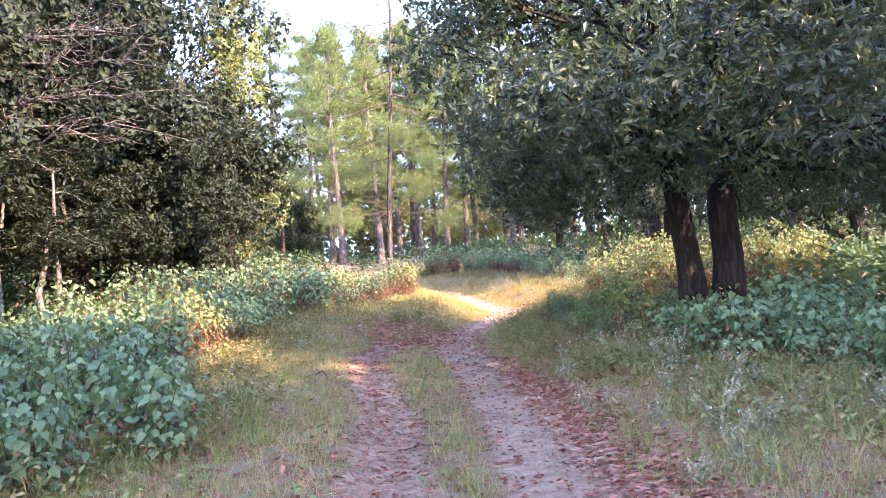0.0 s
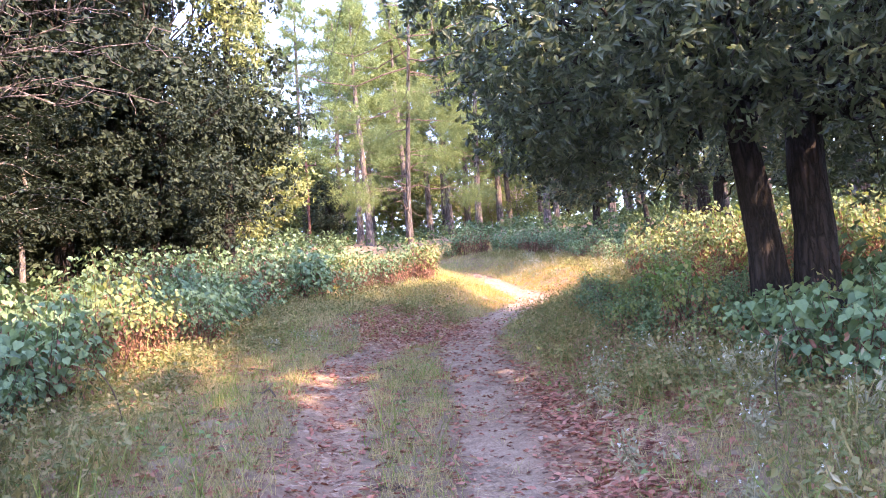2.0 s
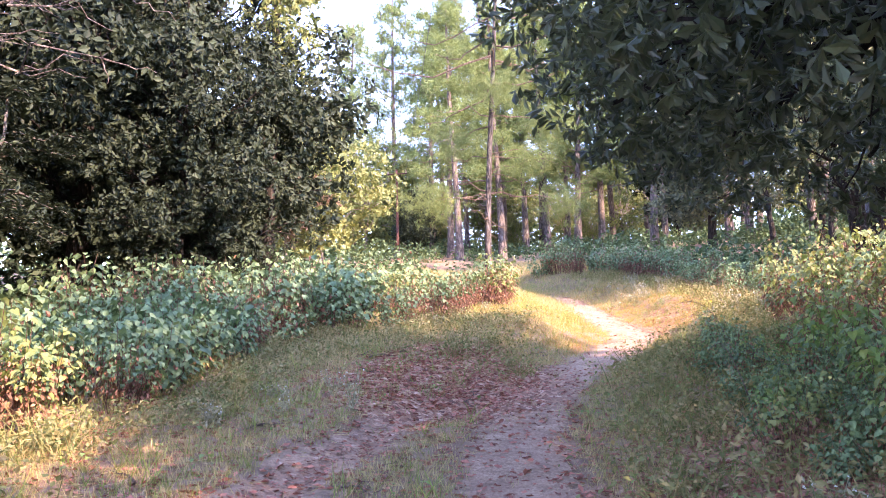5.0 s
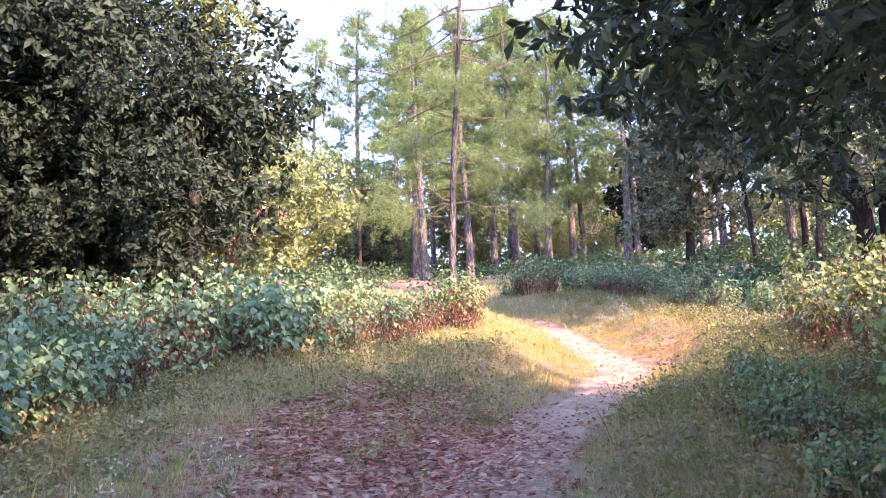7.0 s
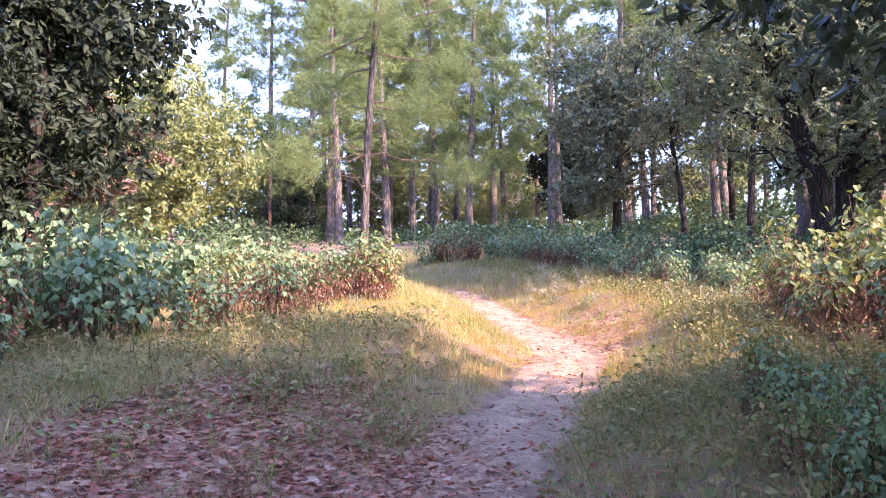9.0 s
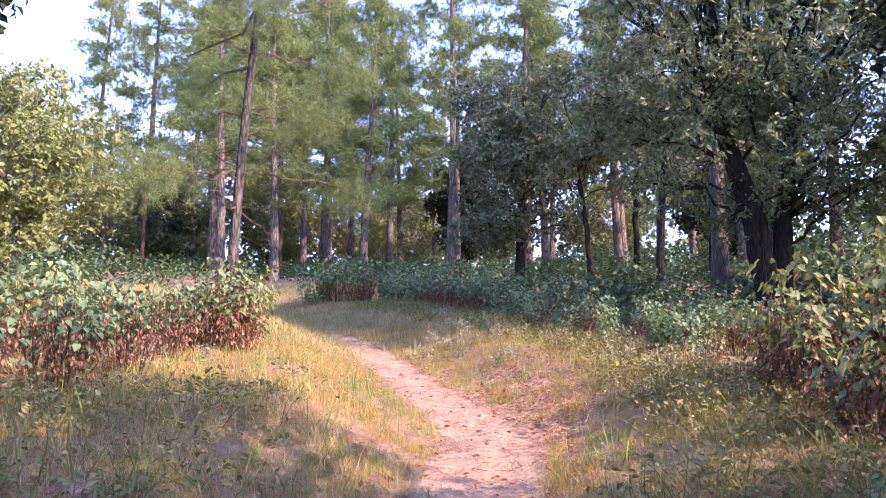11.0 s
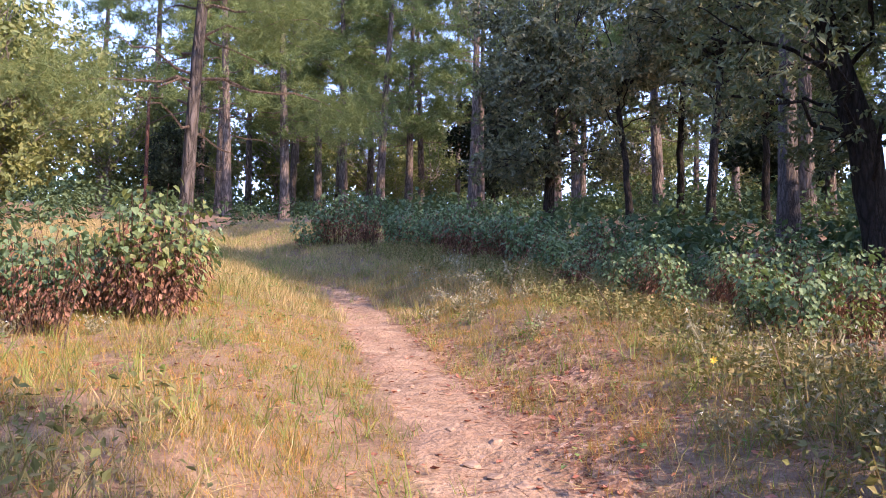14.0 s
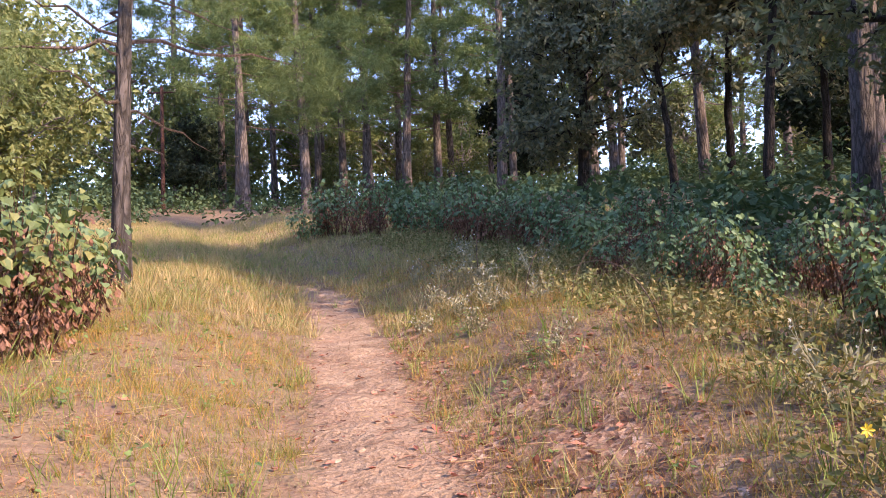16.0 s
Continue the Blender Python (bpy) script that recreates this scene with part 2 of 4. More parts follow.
def earth_material():
    """Pale dried earth and stone, dusty and matt."""
    m, n, l, b = material("dried_earth")
    pos = n.new("ShaderNodeTexCoord").outputs["Object"]
    fine, mid = noise_node(n, l, 60, 5.0, pos), noise_node(n, l, 14, 4.0, pos)
    col = ramp_node(n, l, mid, [(0.3, (0.26, 0.17, 0.115)), (0.5, (0.35, 0.24, 0.16)), (0.7, (0.46, 0.34, 0.24))])
    l.new(mix_node(n, l, 0.4, col, ramp_node(n, l, fine, [(0.3, (0.6, 0.57, 0.55)), (0.7, (1, 1, 1))]), "MULTIPLY"), b.inputs["Base Color"])
    b.inputs["Roughness"].default_value = 0.95
    bump(n, l, b, fine, 0.3, 0.004)
    return m


M_EARTH = earth_material()
M_STONE = bark_material("stone", (0.36, 0.27, 0.2), (0.56, 0.44, 0.33), 30, 1.0)

# ---------------------------------------------------------------- the lie of the land
GY = [-400, -60, -10, 0, 6.7, 10.7, 17.7, 22.4, 26.35, 29, 35, 42, 55, 65, 80, 110, 400]
GZ = [-9, -4, -0.7, 0.12, 0.78, 1.17, 1.93, 2.48, 2.98, 3.42, 4.6, 5.75, 7.7, 9.2, 11.2, 14.5, 20.0]
# the main track, and the left wheel rut that joins it
PY = [-12, 0, 4.8, 5.9, 7.9, 10.6, 12.8, 14.6, 16, 18.6, 20.2, 21.5, 22.6, 25, 27.5, 29.8, 33, 38, 45]
PX = [0.9, 0.75, 0.66, 0.63, 0.55, 0.4, 0.15, 0.1, 0.3, 1.0, 1.42, 1.62, 1.5, 1.12, 0.72, 0.25, -0.9, -3.2, -6]
LY = [-12, 0, 5, 7, 9, 11.5, 13.4, 15.2, 16.5]
LX = [-0.5, -0.45, -0.46, -0.6, -0.95, -1.28, -1.05, -0.4, 0.2]


def ground_z(x, y):
    x, y = np.asarray(x, float), np.asarray(y, float)
    z = sum(np.interp(y + o, GY, GZ) for o in (-2, -1, 0, 1, 2)) / 5
    d = np.abs(x - np.interp(y, PY, PX))
    s = np.clip((d - 0.35) / 1.7, 0, 1)
    z = z + np.interp(y, [14, 20, 29, 35], [0.22, 0.43, 0.43, 0.25]) * s * s * (3 - 2 * s) + 0.03 * np.clip(d - 2, 0, 18)
    z = z - 0.025 * np.clip(x - 9, 0, 60)
    z = z + 0.035 * np.sin(1.7 * x + 0.6 * y) * np.sin(1.1 * y - 0.5 * x) * np.clip(d, 0, 1)
    z = z + 0.02 * np.sin(4.3 * x + 1.3) * np.sin(3.7 * y)
    rut = np.exp(-((x - np.interp(y, LY, LX)) / 0.22) ** 2) * np.clip((17 - y) / 2, 0, 1)
    return z - 0.05 * rut


def widths(x, y):
    """How trodden and how littered the ground is."""
    d = np.abs(x - np.interp(y, PY, PX))
    w = np.interp(y, [-10, 8, 14, 19, 23, 30, 40], [0.36, 0.36, 0.4, 0.42, 0.38, 0.32, 0.25])
    dirt = np.clip(1 - (d - w * 0.55) / (w * 0.9), 0, 1) * np.clip((32.5 - y) / 4, 0, 1)
    left = np.clip(1 - (np.abs(x - np.interp(y, LY, LX)) - 0.14) / 0.28, 0, 1) * np.clip((16.5 - y) / 2, 0, 1)
    dirt = np.maximum(dirt, 0.8 * left)
    lr = np.clip(1 - np.abs(x - np.interp(y, PY, PX) - 0.55) / 0.75, 0, 1) * np.clip((13 - y) / 3, 0, 1) * np.clip((y + 4) / 4, 0, 1)
    glade = np.clip(1 - np.hypot((x + 1.0) / 2.2, (y - 15.8) / 3.5), 0, 1) * 1.7
    under = np.clip(1 - np.hypot((x - 2.1) / 1.8, (y - 10.3) / 4.2), 0, 1) * 1.7
    glow = np.clip(1 - np.hypot((x - 2.4) / 1.5, (y - 23.5) / 5.0), 0, 1) * 0.8
    verge = np.clip(1 - np.abs(x - np.interp(y, PY, PX) - 0.6) / 0.55, 0, 1) * np.clip((y - 18) / 3, 0, 1) * np.clip((31 - y) / 3, 0, 1) * 0.75
    litter = np.clip(np.maximum.reduce([1.15 * lr, glade, under, glow, 0.52 * left, verge, 0.25 + 0.1 * np.clip((y - 17.5) / 2, 0, 1) * np.clip((32 - y) / 3, 0, 1) + 0 * x]), 0, 1)
    return dirt, litter


# ---------------------------------------------------------------- mesh building
def mesh_of(name, v, f, mat, smooth=False):
    """A mesh from arrays of vertices and of equal-sided faces."""
    v, f = np.asarray(v, np.float32), np.asarray(f, np.int32)
    me = bpy.data.meshes.new(name)
    k = f.shape[1]
    me.vertices.add(len(v)), me.loops.add(f.size), me.polygons.add(len(f))
    me.vertices.foreach_set("co", v.ravel())
    me.loops.foreach_set("vertex_index", f.ravel())
    me.polygons.foreach_set("loop_start", np.arange(0, f.size, k, dtype=np.int32))
    me.polygons.foreach_set("use_smooth", np.full(len(f), smooth))
    me.materials.append(mat)
    me.update(calc_edges=True)
    return me


def join(pieces):
    v, f, o = [], [], 0
    for a, b in pieces:
        v.append(a), f.append(np.asarray(b) + o)
        o += len(a)
    return np.concatenate(v), np.concatenate(f)


def part(name, me, parent, label="", kind=""):
    ob = new(name, me)
    ob.parent = parent
    return tagged(ob, label=label, kind=kind)


def thing(name, x, y, label, category, group="", turn=0.0, size=1.0, sink=0.0):
    ob = new(name)
    ob.empty_display_size = 0.2
    ob.matrix_basis = place(x, y, turn, size, sink)
    return tagged(ob, label=label, category=category, group=group)


def place(x, y, turn=0.0, size=1.0, sink=0.0):
    return pose(x, y, float(ground_z(x, y)) - sink, 0, 0, turn) @ Matrix.Scale(size, 4)


def repeat(ob, x, y, turn=0.0, size=1.0, sink=0.0, label=""):
    """One more of a thing, turned and sized its own way."""
    c = copy_thing(ob, pose(0, 0, 0))
    c.matrix_basis = place(x, y, turn, size, sink)
    if label:
        c["label"] = label
    return c


def unit(a):
    a = np.asarray(a, float)
    return a / np.maximum(np.linalg.norm(a, axis=-1, keepdims=True), 1e-9)


def spread(tv, tf, p, d, up, s):
    """Copies of a small template at p, its y along d, its z near up, sized s."""
    d = unit(d)
    side = unit(np.cross(d, up))
    nz = np.cross(side, d)
    s = np.broadcast_to(np.asarray(s, float), (len(p),))
    v = (p[:, None, :] + s[:, None, None] * (tv[None, :, 0:1] * side[:, None, :] + tv[None, :, 1:2] * d[:, None, :] + tv[None, :, 2:3] * nz[:, None, :])).reshape(-1, 3)
    f = (tf[None] + (np.arange(len(p)) * len(tv))[:, None, None]).reshape(-1, 3)
    return v, f


HEART = (np.array([(0, 0.04, 0), (-0.34, 0.03, 0.05), (-0.42, 0.42, 0.05), (0, 1, -0.2), (0.42, 0.42, 0.05), (0.34, 0.03, 0.05), (0, 0.42, -0.05)]),
         np.array([(0, 1, 6), (1, 2, 6), (2, 3, 6), (3, 4, 6), (4, 5, 6), (5, 0, 6)]))
OVAL = (np.array([(0, 0, 0), (-0.15, 0.36, 0.03), (-0.2, 0.68, 0.02), (0, 1, -0.12), (0.2, 0.68, 0.02), (0.15, 0.36, 0.03), (0, 0.55, -0.04)]),
        np.array([(0, 1, 6), (1, 2, 6), (2, 3, 6), (3, 4, 6), (4, 5, 6), (5, 0, 6)]))
OVALET = (np.array([(0, 0, 0), (-0.2, 0.6, 0.04), (0, 1, -0.14), (0.2, 0.6, 0.04), (0, 0.5, -0.04)]), np.array([(0, 1, 4), (1, 2, 4), (2, 3, 4), (3, 0, 4)]))
LANCE = (np.array([(0, 0, 0), (-0.19, 0.55, 0.04), (0, 1, -0.1), (0.19, 0.55, 0.04)]), np.array([(0, 1, 2), (0, 2, 3)]))
LEAFLET = (LANCE[0] * np.array([1.5, 1, 1]), LANCE[1])
BLADE = (np.array([(-0.012, 0, 0), (0.012, 0, 0), (-0.009, 0.55, 0.03), (0.009, 0.55, 0.03), (0, 1, 0.22)]), np.array([(0, 1, 3), (0, 3, 2), (2, 3, 4)]))
SLIP = (np.array([(-0.013, 0, 0), (0.013, 0, 0), (0, 1, 0.1)]), np.array([(0, 1, 2)]))
CURL = (np.array([(0, 0, 0.05), (-0.24, 0.4, 0.16), (0, 0.5, 0), (0.24, 0.4, 0.2), (-0.2, 0.75, 0.1), (0.2, 0.75, 0.08), (0, 1, 0.18)]),
        np.array([(0, 2, 1), (0, 3, 2), (1, 2, 4), (2, 3, 5), (4, 2, 6), (2, 5, 6)]))
NEEDLE = (np.array([(-0.013, 0, 0), (0.013, 0, 0), (0, 1, -0.05)]), np.array([(0, 1, 2)]))


def tube(pts, radii, sides=8, rough=0.0):
    """A round limb along points, with a radius at each, closed at its far end."""
    pts, radii = np.asarray(pts, float), np.asarray(radii, float)
    t = unit(np.gradient(pts, axis=0))
    ref = np.where(np.abs(t[:, 2:3]) < 0.9, np.array([[0, 0, 1.0]]), np.array([[1.0, 0, 0]]))
    ref[:] = ref[len(ref) // 2]
    a = unit(np.cross(t, ref))
    b = np.cross(t, a)
    ang = np.linspace(0, 2 * np.pi, sides, endpoint=False)
    r = radii[:, None] * (1 + rough * rng.uniform(-1, 1, (len(pts), sides)))
    v = pts[:, None, :] + r[..., None] * (np.cos(ang)[None, :, None] * a[:, None, :] + np.sin(ang)[None, :, None] * b[:, None, :])
    i, j = np.meshgrid(np.arange(len(pts) - 1), np.arange(sides), indexing="ij")
    k = (j + 1) % sides
    q = np.stack([i * sides + j, i * sides + k, (i + 1) * sides + k, (i + 1) * sides + j], -1).reshape(-1, 4)
    f = np.concatenate([q[:, [0, 1, 2]], q[:, [0, 2, 3]]])
    v = np.concatenate([v.reshape(-1, 3), pts[-1:]])
    last = (len(pts) - 1) * sides
    cap = np.stack([last + np.arange(sides), last + (np.arange(sides) + 1) % sides, np.full(sides, len(v) - 1)], -1)
    return v, np.concatenate([f, cap])


def bend(a, b, n=7, sag=0.15, wild=0.06):
    """A bowed, slightly crooked line from a to b."""
    a, b = np.asarray(a, float), np.asarray(b, float)
    t = np.linspace(0, 1, n)[:, None]
    ln = np.linalg.norm(b - a)
    p = a + (b - a) * t + np.array([0, 0, 1.0]) * sag * ln * (4 * t * (1 - t))
    p[1:-1] += rng.normal(0, wild * ln / n * 2, (n - 2, 3))
    return p


def ball(n):
    return unit(rng.normal(size=(n, 3)))


# ---------------------------------------------------------------- plants
def rosettes(centres, out, leaves, length, template, droop=0.35):
    """Whorls of leaves at twig tips."""
    n = len(centres)
    ax = unit(out + rng.normal(0, 0.35, (n, 3)) - np.array([0, 0, droop]))
    r = ball(n * leaves).reshape(n, leaves, 3)
    r = unit(r - (r * ax[:, None]).sum(-1, keepdims=True) * ax[:, None])
    d = unit(r + ax[:, None] * rng.uniform(0.1, 1.1, (n, leaves, 1)) - np.array([0, 0, 0.25]))
    p = np.repeat(centres, leaves, 0) + rng.normal(0, 0.25 * length, (n * leaves, 3))
    up = np.repeat(ax, leaves, 0) * 1.1 + np.array([0, 0, 0.45]) + rng.normal(0, 0.35, (n * leaves, 3))
    return spread(*template, p, d.reshape(-1, 3), up, length * rng.uniform(0.6, 1.25, n * leaves))


def broadleaf(name, x, y, label, trunks, clumps, leafmat, bark, per=60, leaves=7, length=0.13, template=OVAL, fork=2.2, category="tree", group=""):
    """A tree: trunks are (base x, y, lean x, y, radius, height) and clumps (x, y, z, radius) about the tree's base."""
    ob = thing(name, x, y, label, category, group, sink=0.05)
    tops = []
    for bx, by, lx, ly, r, h in trunks:
        n = 9
        t = np.linspace(0, 1, n)
        p = np.stack([bx + lx * t ** 1.5 + rng.normal(0, 0.02, n), by + ly * t ** 1.5 + rng.normal(0, 0.02, n), h * t - 0.15], -1)
        rad = r * (1 - 0.35 * t) * (1 + 0.45 * np.exp(-t * 9))
        part("trunk", mesh_of("trunk", *tube(p, rad, 12, 0.07), bark, True), ob)
        tops.append((p, rad))
    cl = np.array(clumps, float)
    for c in cl:
        best = min(tops, key=lambda q: np.hypot(*(q[0][-1][:2] - c[:2])))
        zi = np.clip(c[2] - 0.55 * np.hypot(*(best[0][-1][:2] - c[:2])), fork, best[0][-1][2])
        i = int(np.argmin(np.abs(best[0][:, 2] - zi)))
        r0 = min(best[1][i] * 0.4, 0.022 + 0.016 * c[3])
        path = bend(best[0][i], c[:3], 7, 0.08, 0.13)
        wood = [tube(path, np.linspace(r0, 0.02, 7), 5)]
        for k in range(3):
            tip = c[:3] + ball(1)[0] * c[3] * 0.8
            wood.append(tube(bend(path[4], tip, 5, 0.05, 0.08), np.linspace(0.022, 0.006, 5), 3))
        part("limb", mesh_of("limb", *join(wood), bark, True), ob)
    cs, outs = [], []
    for c in cl:
        n = int(per * c[3] ** 2)
        d = ball(n)
        rr = c[3] * np.cbrt(rng.uniform(0.12, 1.0, n)) * (1 + 0.22 * np.sin(5 * d[:, 0] + 3 * d[:, 2]) * np.cos(4 * d[:, 1]))
        cs.append(c[:3] + d * rr[:, None] * np.array([1.05, 1.05, 0.85]))
        outs.append(d)
    v, f = rosettes(np.concatenate(cs), np.concatenate(outs), leaves, length, template)
    part("crown", mesh_of("crown", v, f, leafmat), ob, kind="stuff")
    return ob


def dome(rx, ry, z0, z1, n, r0, r1, hollow=0.55):
    """Clumps that fill the outer part of a rounded crown."""
    d = ball(n)
    k = np.cbrt(rng.uniform(hollow ** 3, 1, n))
    zc, rz = (z0 + z1) / 2, (z1 - z0) / 2
    return [(rx * a * q, ry * b * q, zc + rz * c * q, rng.uniform(r0, r1)) for (a, b, c), q in zip(d, k)]


def skirt(reach, z0, z1, n, r0, r1):
    """Low clumps that hang round the foot of a crown."""
    return [(reach * q * math.cos(a), reach * q * math.sin(a), rng.uniform(z0, z1), rng.uniform(r0, r1)) for a, q in zip(np.linspace(0, 6.28, n, endpoint=False), rng.uniform(0.4, 1.0, n))]


def shrub(name, label, leafmat, height=1.25, width=0.65, stems=16, leafsize=0.1, dry=0.15, per=22):
    """A leafy shrub: many thin upright stems, drooping heart-shaped leaves above, withered ones below."""
    ob = new(name)
    ob.empty_display_size = 0.2
    tagged(ob, label=label, category="shrub", group="roadside shrubs")
    wood, p, d, dp, dd = [], [], [], [], []
    for i in range(stems):
        a, r = rng.uniform(0, 2 * np.pi), width * np.sqrt(rng.uniform(0, 1))
        h = height * rng.uniform(0.6, 1.08) * (1 - 0.25 * (r / width) ** 2)
        base = np.array([np.cos(a) * r * 0.45, np.sin(a) * r * 0.45, -0.05])
        tip = np.array([np.cos(a) * r, np.sin(a) * r, h])
        path = bend(base, tip, 5, 0.0, 0.07)
        wood.append(tube(path, np.linspace(0.009, 0.003, 5), 3))
        for t in rng.uniform(0.22, 1.04, per):
            q = base + (tip - base) * t
            b = rng.uniform(0, 2 * np.pi)
            off = np.array([np.cos(b), np.sin(b), 0]) * rng.uniform(0.03, 0.17)
            dirn = np.array([np.cos(b), np.sin(b), -rng.uniform(0.1, 1.3)])
            if rng.uniform() < dry * np.clip(2.2 - 2.4 * t, 0.05, 2):
                dp.append(q + off), dd.append(dirn + np.array([0, 0, -1.0]))
            else:
                p.append(q + off), d.append(dirn)
    part("stem", mesh_of("stem", *join(wood), M_STEM), ob, "thin brown stem clump", "stuff")
    p, d = np.array(p), np.array(d)
    up = np.array([0, 0, 1.0]) + rng.normal(0, 0.25, p.shape) + 0.5 * unit(p * np.array([1, 1, 0]))
    part("foliage", mesh_of("foliage", *spread(*HEART, p, d, up, leafsize * rng.uniform(0.55, 1.25, len(p))), leafmat), ob, kind="stuff")
    if dp:
        dp, dd = np.array(dp), np.array(dd)
        part("withered_foliage", mesh_of("withered_foliage", *spread(*CURL, dp, dd, np.array([0, 0, 1.0]) + rng.normal(0, 0.6, dp.shape), leafsize * rng.uniform(0.5, 1.0, len(dp))), M_DRY), ob, "withered red-brown leaves", "stuff")
    return ob


def pine(name, x, y, label, height=19.0, radius=0.2, first=0.4, lean=(0, 0), branches=44, tufts=9, snags=10, group="tall pines", sag=0.0, low=(), needle=1.0, m=22, bark=None, length=0.3):
    """A tall thin pine: bare trunk, dead snags low, tufted branches above."""
    ob = thing(name, x, y, label, "tree", group, sink=0.05)
    n = 14
    t = np.linspace(0, 1, n)
    p = np.stack([lean[0] * t + 0.12 * np.sin(5 * t + x), lean[1] * t + 0.1 * np.sin(4 * t + y), height * t - 0.1], -1)
    part("trunk", mesh_of("trunk", *tube(p, radius * (1 - 0.78 * t) * (1 + 0.3 * np.exp(-t * 25)), 10, 0.05), bark or M_PINEBARK, True), ob)
    tp, td = [], []
    at = lambda s: np.array([np.interp(s, t, p[:, k]) for k in range(3)])
    for i in range(branches):
        s = first + (1 - first) * (i + rng.uniform(0, 1)) / branches
        a = i * 2.4 + rng.uniform(-0.4, 0.4)
        ln = (3.4 * (1 - s) / (1 - first) + 0.9) * rng.uniform(0.45, 1.25)
        o = at(s)
        e = o + np.array([np.cos(a) * ln, np.sin(a) * ln, rng.uniform(-0.15, 0.35) * ln - sag * ln])
        path = bend(o, e, 6, -0.08, 0.08)
        part("branch", mesh_of("branch", *tube(path, np.linspace(0.045 * (1.3 - s), 0.01, 6), 4), M_TWIG), ob)
        for k in range(tufts):
            q = rng.uniform(0.6, 1.08)
            tp.append(o + (e - o) * q + rng.normal(0, 0.4, 3) * np.array([1, 1, 0.6])), td.append(unit(e - o + rng.normal(0, 0.9, 3)))
    for i in range(snags):
        s = rng.uniform(0.12, first + 0.12)
        a, ln = rng.uniform(0, 2 * np.pi), rng.uniform(0.6, 2.2)
        o = at(s)
        part("dead_branch", mesh_of("dead_branch", *tube(bend(o, o + np.array([np.cos(a) * ln, np.sin(a) * ln, rng.uniform(-0.3, 0.4)]), 6, 0.06, 0.14), np.linspace(0.024, 0.004, 6), 4), M_TWIG), ob)
    for bx, by, z, r in low:
        o = at((z + 0.3) / height)
        e = np.array([bx, by, z])
        part("branch", mesh_of("branch", *tube(bend(o, e, 7, 0.04, 0.1), np.linspace(0.03, 0.008, 7), 5), M_TWIG), ob)
        for k in range(int(230 * r)):
            tp.append(e + rng.normal(0, 0.5, 3) * r * np.array([1, 1, 0.6])), td.append(unit(rng.normal(0, 1, 3) + np.array([0, 0, -0.3])))
    tp, td = np.array(tp), np.array(td)
    d = unit(np.repeat(td, m, 0) * 0.5 + ball(len(tp) * m))
    v, f = spread(NEEDLE[0] * np.array([needle, 1, 1]), NEEDLE[1], np.repeat(tp, m, 0), d, ball(len(d)), length * rng.uniform(0.7, 1.2, len(d)))
    part("needle_foliage", mesh_of("needle_foliage", v, f, M_NEEDLE), ob, kind="stuff")
    return ob


# ---------------------------------------------------------------- ground
def spaced(lo, hi, fine_lo, fine_hi, step):
    a = list(np.arange(fine_lo, fine_hi + 1e-6, step))
    s, v = step, fine_hi
    while v < hi:
        s *= 1.25
        v += s
        a.append(v)
    s, v = step, fine_lo
    while v > lo:
        s *= 1.25
        v -= s
        a.insert(0, v)
    return np.array(a)


def build_ground():
    xs, ys = spaced(-420, 420, -6, 7, 0.12), spaced(-400, 600, -2, 38, 0.15)
    gx, gy = np.meshgrid(xs, ys)
    z = ground_z(gx, gy)
    near = np.exp(-np.hypot(gx / 12, (gy - 15) / 30) ** 2)
    z = z + near * 0.012 * rng.normal(size=z.shape)
    v = np.stack([gx, gy, z], -1).reshape(-1, 3)
    i, j = np.meshgrid(np.arange(len(ys) - 1), np.arange(len(xs) - 1), indexing="ij")
    w = len(xs)
    f = np.stack([i * w + j, i * w + j + 1, (i + 1) * w + j + 1, (i + 1) * w + j], -1).reshape(-1, 4)
    me = mesh_of("ground", v, f, M_GROUND, True)
    dirt, litter = widths(gx.ravel(), gy.ravel())
    for key, val in (("dirt", dirt), ("litter", litter)):
        me.attributes.new(key, "FLOAT", "POINT").data.foreach_set("value", val.astype(np.float32))
    return tagged(new("ground", me), "rising forest floor of trodden earth, grass and leaf litter", "ground", kind="structure")


build_ground()

# hedge lines: shrubs stand on the far side of these
EL_Y = [4, 5.5, 6.9, 8, 9.3, 11, 13, 15.9, 18.5, 20.5, 22, 23.4, 24.4, 25.4, 26.3, 27]
EL_X = [-2.9, -2.75, -2.7, -3.1, -3.5, -3.8, -3.5, -3.8, -4.1, -4.2, -3.9, -2.9, -1.7, -1.3, -1.9, -4.0]
ER_Y = [-6, 4, 6, 7, 8, 10, 12, 14, 17, 19.5, 21, 24, 26.5, 28.5, 31, 33, 35, 36.5]
ER_X = [3.8, 3.6, 3.4, 3.2, 2.8, 2.5, 2.6, 3.0, 3.5, 3.9, 4.2, 4.3, 4.0, 3.5, 2.7, 1.9, 0.7, -1.6]


